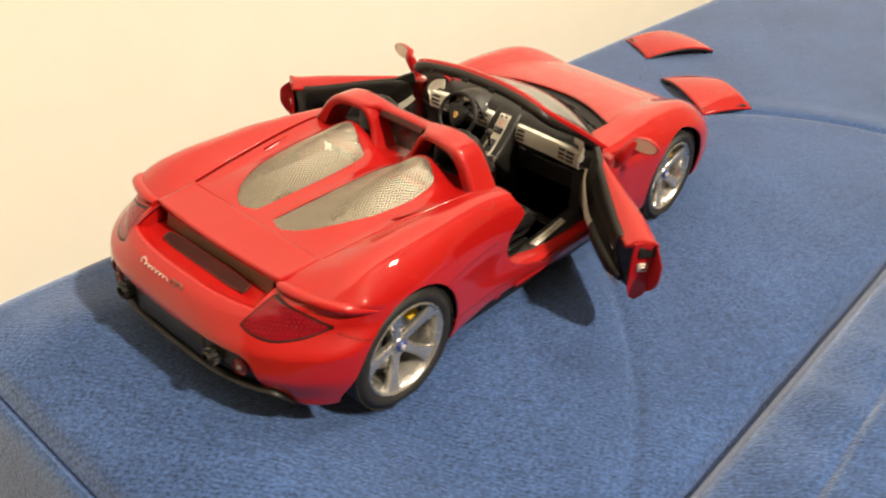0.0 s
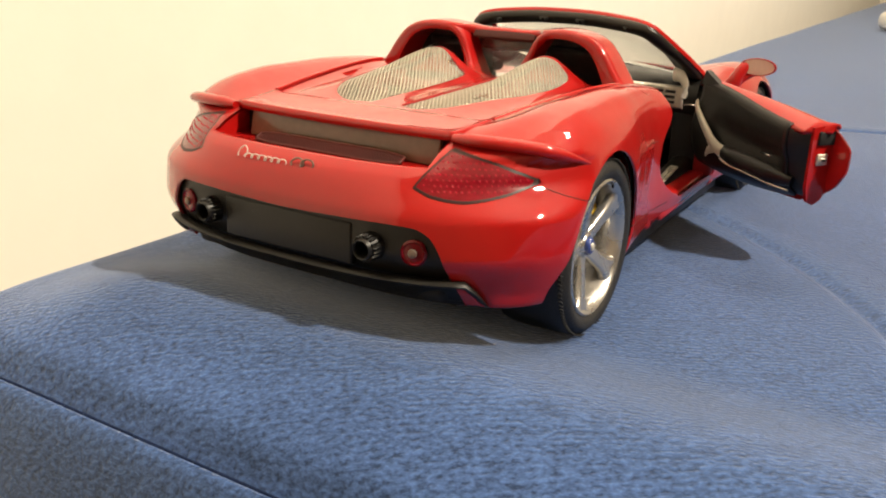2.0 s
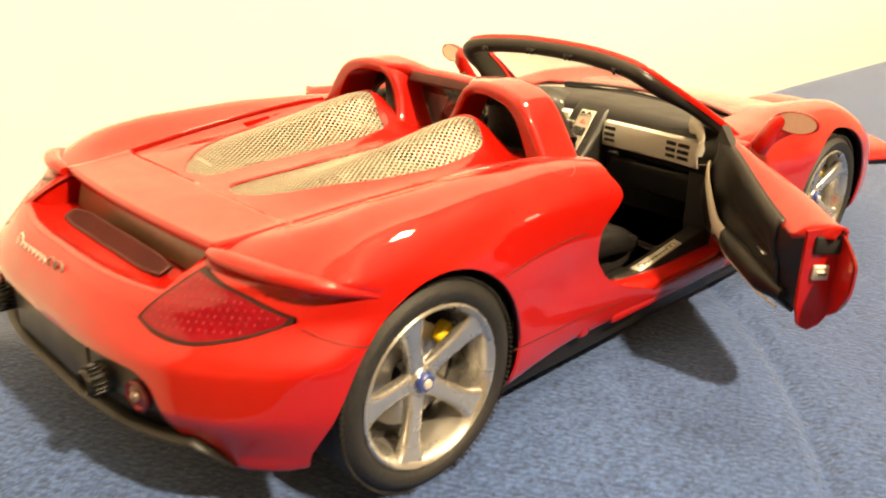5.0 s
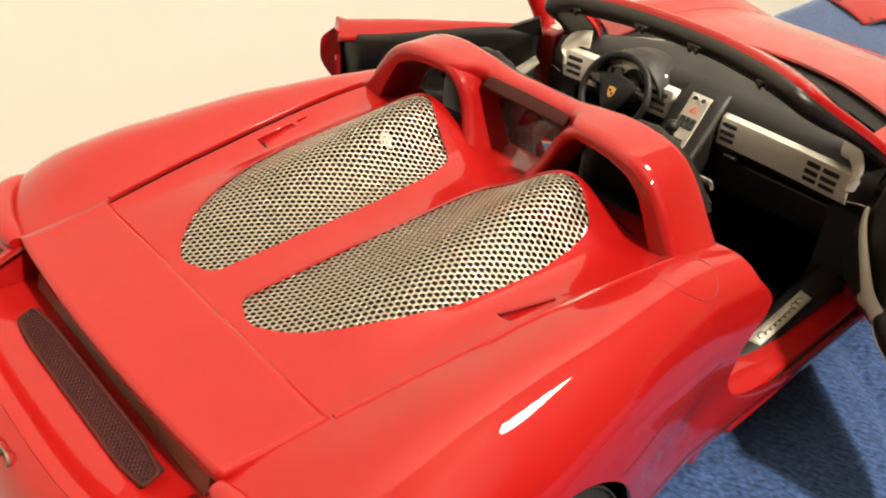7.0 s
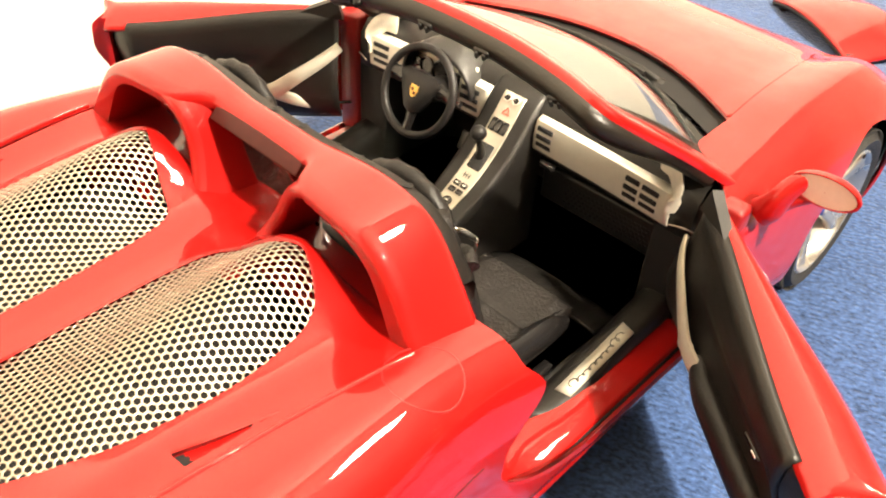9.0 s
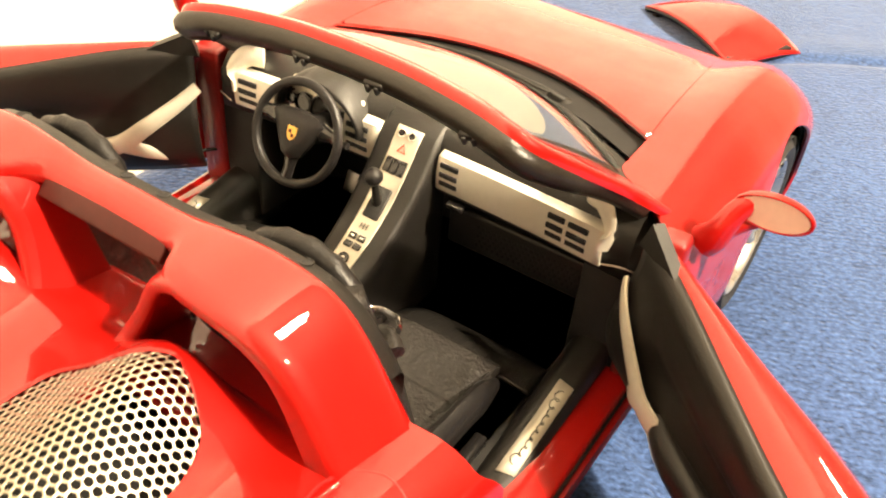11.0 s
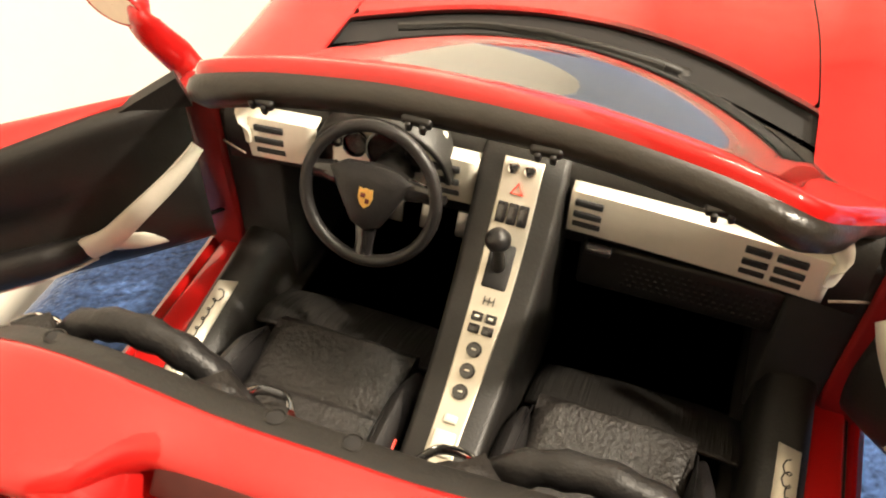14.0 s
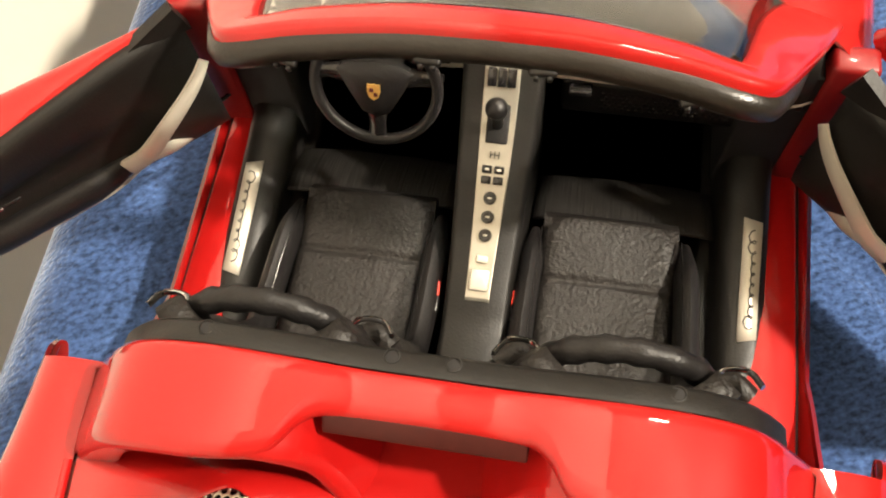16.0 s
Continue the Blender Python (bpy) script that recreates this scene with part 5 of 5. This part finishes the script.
def dash():
    P = []
    for x in np.linspace(-40, 40, 61):
        a = abs(x)
        bow = -2.0 * (a / 40) ** 2
        top = 44.0 - 0.6 * (a / 40) ** 2
        P.append([(x, screen_base(x) - 0.5, 43.2), (x, screen_base(x) - 5, top + 0.2), (x, 34 + bow, top + 0.3), (x, 30.5 + bow, top - 0.4), (x, 29.0 + bow, top - 2.4), (x, 28.4 + bow, 38), (x, 28.6 + bow, 33.4), (x, 30.5 + bow, 31.8), (x, 38, 31.0), (x, 49, 30.0)])
    d = linked("dashboard", *grid_mesh(P), "black_trim", car, "black dashboard with silver vent strips", angle=70)
    face = lambda x: 28.3 - 2.0 * (abs(x) / 40) ** 2 - 0.7  # noqa: E731

    def strip(x0, x1, z0, z1, slots, label):
        P = []
        for x in np.linspace(x0, x1, max(int((x1 - x0) / 1.2), 4)):
            P.append([(x, face(x) + 0.6, z0 - 0.3), (x, face(x), z0), (x, face(x) - 0.2, (z0 + z1) / 2), (x, face(x) + 0.2, z1), (x, face(x) + 1.8, z1 + 0.35)])
        st = linked("dash_strip", *grid_mesh(P, flip=True), "silver_paint", car, label, solid=0.5)
        for a, b in slots:
            for k in range(3):
                z = z0 + 1.2 + k * (z1 - z0 - 2.2) / 2
                mid = face((a + b) / 2)
                out = 0.62 if k == 1 else 0.42
                linked("vent_slot", *moved(rbox(-(b - a) / 2, (b - a) / 2, -0.25, 0.5, -0.46, 0.46, 0.12), pose((a + b) / 2, mid - out, z, 0, 0, -math.degrees(0.0025 * (a + b) / 2 * 1.0))), "dark_pit", st)
        return st

    strip(6.2, 36.0, 35.2, 40.6, ((6.8, 10.2), (26.5, 29.4), (30.0, 33.4)), "silver dash strip with dark vent slots")
    strip(-12.6, -5.4, 35.2, 41.0, ((-12.0, -7.6),), "silver dash vent with three slots")
    strip(-36.0, -26.6, 35.6, 41.2, ((-35.0, -31.0),), "silver dash vent with three slots")
    for s in (1, -1):
        linked("dash_end", *tube(curve_points([(s * 36.0, 25.6, 38), (s * 36.2, 26.2, 41.6), (s * 34.2, 27.4, 44.4), (s * 31.6, 28.8, 44.6)], 12), np.linspace(0.9, 1.9, 12), 8, flat=(0.5, 1.2)), "silver_paint", car, "silver dash end piece")
        linked("cable", *tube(curve_points([(s * 36.5, 25.0, 36.0), (s * 39, 25.5, 36.4), (s * 41.0, 27.0, 35.4)], 8), 0.18, 5), "grey_mark", car)
    linked("glove_knob", *rbox(9, 12.2, 25.8, 27.6, 32.9, 33.9, 0.3), "black_gloss", d)
    linked("knee_panel", *rbox(8, 36, 29, 30.5, 24, 31.5, 0.6), "black_trim", d, "perforated black knee panel")
    linked("perforation", *join(*[rbox(14 + i * 1.0 + 0.5 * (k % 2) - 0.22, 14 + i * 1.0 + 0.5 * (k % 2) + 0.22, 28.8, 29.1, 26 + k * 0.9 - 0.2, 26 + k * 0.9 + 0.2, 0) for i in range(19) for k in range(5)]), "dark_pit", d)
    # instrument binnacle
    P = []
    for t in np.linspace(0, math.pi, 25):
        c, sn = math.cos(t), math.sin(t)
        P.append([(-17.5 + 8.6 * c, y, 38.5 + h * sn) for y, h in ((25.6, 6.6), (26.0, 7.2), (30, 7.4), (36, 6.2))])
    linked("binnacle", *grid_mesh(P), "black_trim", car, "black instrument hood", solid=0.6)
    cl = linked("instrument_panel", *moved(rbox(-7.6, 7.6, -0.4, 0.4, -3.4, 4.4, 0.6), pose(-17.5, 28.2, 39.4, -14)), "silver_paint", car, "silver instrument panel with dark dials")
    for x, r in ((0, 2.7), (-4.2, 1.8), (4.2, 1.8), (-6.7, 1.0), (6.7, 1.0)):
        linked("gauge", *moved(lathe([(0, r), (-0.5, r), (-0.6, r - 0.3), (-0.2, r - 0.4), (-0.15, 0.02)], 24, "y"), pose(-17.5 + x, 27.7, 39.9, -14)), "black_gloss", cl)
    # steering wheel
    tilt = pose(-16.2, 19.4, 39.8, -24)
    sw = linked("steering_wheel", *moved(tube([(8.3 * math.cos(a), 0, 8.3 * math.sin(a)) for a in np.linspace(0, 2 * np.pi, 65)[:-1]], 0.78, 12, closed=True, up=(0, 1, 0)), tilt), "smooth_leather", car, "black three-spoke steering wheel")
    pad = [(-5.2, 2.6), (-3.4, 3.6), (0, 3.9), (3.4, 3.6), (5.2, 2.6), (3.6, -0.6), (1.9, -3.6), (0, -4.4), (-1.9, -3.6), (-3.6, -0.6)]
    n = len(pad)
    V = [(x * k, y, z * k) for k, y in ((1.0, 0.6), (1.0, -0.4), (0.86, -0.9), (0.45, -1.15)) for x, z in pad]
    F = [(r * n + i, r * n + (i + 1) % n, (r + 1) * n + (i + 1) % n, (r + 1) * n + i) for r in range(3) for i in range(n)] + [tuple(range(3 * n, 4 * n)), tuple(range(n))[::-1]]
    linked("hub_pad", *moved((np.array(V), F), tilt), "smooth_leather", sw, angle=40)
    for x0, z0, x1, z1 in ((-4.5, 1.8, -8.5, 1.6), (4.5, 1.8, 8.5, 1.6), (0, -3.4, 0, -8.5)):
        linked("wheel_spoke", *moved(tube([(x0, 0.1, z0), ((x0 + x1) / 2, 0.3, (z0 + z1) / 2), (x1, 0, z1)], [1.5, 1.1, 1.3], 8, flat=(1.0, 0.4) if x0 == 0 else (0.4, 1.0), up=(0, 1, 0.01) if x0 == 0 else (0, 0, 1)), tilt), "black_gloss", sw)
    sh = [(-0.85, 1.15), (-0.4, 1.05), (0, 1.2), (0.4, 1.05), (0.85, 1.15), (0.9, 0), (0.6, -0.8), (0, -1.25), (-0.6, -0.8), (-0.9, 0)]
    V = [(x, y, z) for y in (-1.0, -1.4) for x, z in sh]
    linked("emblem", *moved((np.array(V), [tuple(range(10, 20)), tuple(range(10))[::-1]] + [(i, (i + 1) % 10, 10 + (i + 1) % 10, 10 + i) for i in range(10)]), tilt), "gold_emblem", sw, "gold shield emblem", smooth=False)
    linked("emblem_band", *moved(join(rbox(-0.55, 0.0, -1.5, -1.38, 0.05, 0.6, 0), rbox(0.05, 0.55, -1.5, -1.38, -0.6, -0.05, 0)), tilt), "grille_dark", sw)
    linked("column", *moved(tube([(0, 0.5, 0), (0, 12, 1.5)], [2.2, 2.8], 16), tilt), "black_trim", sw)
    linked("stalk_lever", *moved(join(tube([(-2, 3, 0.5), (-7, 2.6, 0.6), (-8.6, 2.4, 0.8)], [0.35, 0.4, 0.6], 8), tube([(2, 3, 0.5), (7, 2.6, 0.6), (8.6, 2.4, 0.8)], [0.35, 0.4, 0.6], 8)), tilt), "black_gloss", sw)
    for x in (-24, -18, -12):
        linked("pedal", *moved(rbox(-1.6, 1.6, -0.3, 0.3, -2.2, 2.2, 0.3), pose(x, 44, 14, -25)), "disc_metal", car, "metal foot pedal")
    for s in (1, -1):
        linked("foot_mat", *rbox(min(s * 6.5, s * 32), max(s * 6.5, s * 32), 17.5, 46, 7.0, 7.6, 0.2), "dark_pit", car, "black floor mat")


dash()


# ---- seats ----
def seat(s):
    cx = 17.8 if s > 0 else -18.6
    st = new("seat")
    st.parent = car
    st.empty_display_size = 0.01
    tagged(st, "black leather bucket seat")

    def pad(x0, x1, y0, y1, ztop, crown, zlow, name, mat, lift=lambda u, v: 0.0, n=21, m=21):
        P = []
        for i, u in enumerate(np.linspace(-1, 1, n)):
            row = []
            for j, v in enumerate(np.linspace(-1, 1, m)):
                e = (max(abs(u), 0) ** 6 + max(abs(v), 0) ** 6) ** (1 / 6)
                z = ztop(y0 + (y1 - y0) * (v + 1) / 2) + crown * (1 - u * u) * (1 - v * v) - 0.9 * step01((e - 0.86) / 0.14) ** 1.5 + lift(u, v)
                row.append((x0 + (x1 - x0) * (u + 1) / 2, y0 + (y1 - y0) * (v + 1) / 2, z))
            P.append(row)
        V, F = grid_mesh(P)
        rim = [i * m for i in range(n)] + [(n - 1) * m + j for j in range(1, m)] + [i * m + m - 1 for i in range(n - 2, -1, -1)] + [j for j in range(m - 2, 0, -1)]
        low = [tuple(V[k] * (1, 1, 0) + np.array((0, 0, zlow))) for k in rim]
        b = len(V)
        V = np.vstack([V, low])
        q = len(rim)
        F = F + [(rim[k], b + k, b + (k + 1) % q, rim[(k + 1) % q]) for k in range(q)]
        F = [f[::-1] for f in F]
        return linked(name, V, F, mat, st, angle=75)

    zt = lambda y: 17.6 + 0.09 * max(y - 2, 0) + 0.004 * max(-y, 0) ** 2  # noqa: E731
    seam = lambda v: 1.0 * math.exp(-(((-13.5 + 29.2 * (v + 1) / 2 - 4.4) / 0.5) ** 2))  # noqa: E731
    pad(cx - 9.9, cx + 9.9, -13.5, 15.7, zt, 0.5, 9.0, "cushion", "leather", lift=lambda u, v: -0.5 * seam(v) - 1.2 * step01((v - 0.86) / 0.14) ** 2, n=25, m=75)
    P = []
    for y in np.linspace(15.2, 27.0, 24):
        q = (y - 15.2) / 11.8
        P.append([(x, y, 15.2 - 5.6 * q**1.5 + 0.5 * math.sin(math.pi * q) - 0.6 * abs(u) ** 4) for u, x in ((u, s * 19.6 + 13.6 * u) for u in np.linspace(-1, 1, 13))])
    linked("front_apron", *grid_mesh(P, flip=True), "ribbed_black", st, "ribbed black apron before the cushion", solid=0.5)
    for k in (-1, 1):
        path = curve_points([(cx + k * 11.0, 12.0, 16.2), (cx + k * 11.2, 4, 18.6), (cx + k * 11.3, -4, 19.6), (cx + k * 11.2, -11, 21.5), (cx + k * 11.2, -14.5, 27)], 26)
        linked("bolster", *tube(path, np.r_[np.linspace(1.0, 2.0, 5), np.full(21, 2.1)], 12, flat=(0.85, 1.5)), "smooth_leather", st, "padded seat bolster")
        linked("stitching", *tube(path + np.array((-k * 0.9, 0, 2.6)), 0.14, 5), "black_gloss", st)
    # backrest
    P = []
    for q in np.linspace(0, 1, 26):
        y, z = -11.5 - 9.0 * q, 17 + 38.5 * q
        w = float(spline([(0, 11.5), (0.3, 12.4), (0.6, 11.6), (0.85, 9.4), (1, 8.0)], q))
        P.append([(cx + u * w, y + 2.6 * abs(u) ** 3 - 1.0 * (1 - u * u), z) for u in np.linspace(-1, 1, 19)])
    linked("backrest", *grid_mesh(P), "leather", st, "black leather backrest", solid=3.0)
    roll = curve_points([(cx - 8.8, -18.6, 46.5), (cx - 8.2, -18.0, 51.4), (cx - 5.4, -17.6, 55.4), (cx, -17.4, 57.0), (cx + 5.4, -17.6, 55.4), (cx + 8.2, -18.0, 51.4), (cx + 8.8, -18.6, 46.5)], 34)
    roll = roll - np.array((0, 0, 0.9))
    wr = 1.35 + 0.14 * np.sin(np.arange(34) * 1.9)
    linked("headrest_roll", *tube(roll, wr, 12, up=(0, 1, 0)), "smooth_leather", st, "wrinkled leather headrest roll")
    for k in (-1, 1):
        gx = cx + k * 10.6
        linked("belt_guide", *tube(curve_points([(gx - 2.4, -18.2, 52.0), (gx - 1.2, -16.6, 51.8), (gx + 1.2, -16.5, 51.8), (gx + 2.4, -18.0, 52.2)], 12), 0.48, 8, flat=(0.6, 1.2)), "chrome", st, "bright belt guide")
        linked("guide_pad", *tube(curve_points([(gx - 2.0, -18.4, 48.6), (gx, -17.0, 49.0), (gx + 2.0, -18.2, 48.6)], 10), 1.5, 10, flat=(0.9, 0.8)), "leather", st)
        linked("belt", *tube(curve_points([(cx + k * 8.6, -19.5, 46.2), (cx + k * 10.2, -17.0, 46.6), (cx + k * 11.4, -17.4, 44.5)], 8), 1.5, 8, flat=(0.9, 0.6)), "leather", st)
    b = linked("buckle", *rbox(cx - s * 12.6 - 0.6, cx - s * 12.6 + 0.6, -4, 0.5, 15, 20.5, 0.3), "black_gloss", st, "black belt buckle with red button")
    linked("buckle_button", *rbox(cx - s * 12.6 - 0.45, cx - s * 12.6 + 0.45, -1.6, 0.7, 19.2, 20.8, 0.2), "signal_red", st)
    linked("seat_rail", *rbox(cx + s * 12.6 - 0.6, cx + s * 12.6 + 1.4, -12, 6, 9, 12.5, 0.4), "black_gloss", st)


seat(1)
seat(-1)


# ---- loose things on the sofa ----
def roof_panel(x, y, turn, s):
    p = empty("roof_panel", at=(x, y, 0))
    p.rotation_euler = (0, 0, radians(turn))
    tagged(p, "removed red roof panel with black underside lying on the sofa", "roof panel", group="removed roof panels")
    P = []
    for u in np.linspace(-1, 1, 31):
        row = []
        for v in np.linspace(-1, 1, 21):
            X, Y = u * (21.5 - 1.5 * v), v * 15.0 + 1.5 * u * u
            row.append((X, Y, 7.2 - 4.2 * u * u - 1.2 * v * v + 0.5 * u * s))
        P.append(row)
    linked("skin", *grid_mesh(P), "red_paint", p, "glossy red outer skin", solid=0.7)
    P2 = np.array(P) * (0.97, 0.96, 1) - (0, 0, 1.0)
    linked("lining", *grid_mesh(P2), "black_trim", p, "black lining", solid=1.0)
    for e in (-1, 1):
        linked("edge_seal", *tube([q for q in P2[:, 0 if e < 0 else -1]], 0.8, 6), "black_trim", p)
        linked("foot", *rbox(e * 18 - 1.2, e * 18 + 1.2, -13, 13, 0.0, 3.2, 0.4), "black_trim", p)


roof_panel(-48, 252, 62, 1)
roof_panel(2, 202, -32, -1)


def remote():
    r = empty("remote_control", at=(66, 1010, 0))
    r.rotation_euler = (0, 0, radians(20))
    tagged(r, "white rounded plastic gadget with dark top lying on the sofa", "gadget")
    linked("casing", *rbox(-60, 60, -32, 32, 1, 24, 9, 4), "white_plastic", r)
    linked("screen", *rbox(-48, 48, -24, 24, 23.4, 24.6, 0.5), "black_gloss", r, "dark glossy top")
    linked("base_pad", *rbox(-40, 40, -20, 20, 0, 2, 0.5), "black_trim", r)


remote()
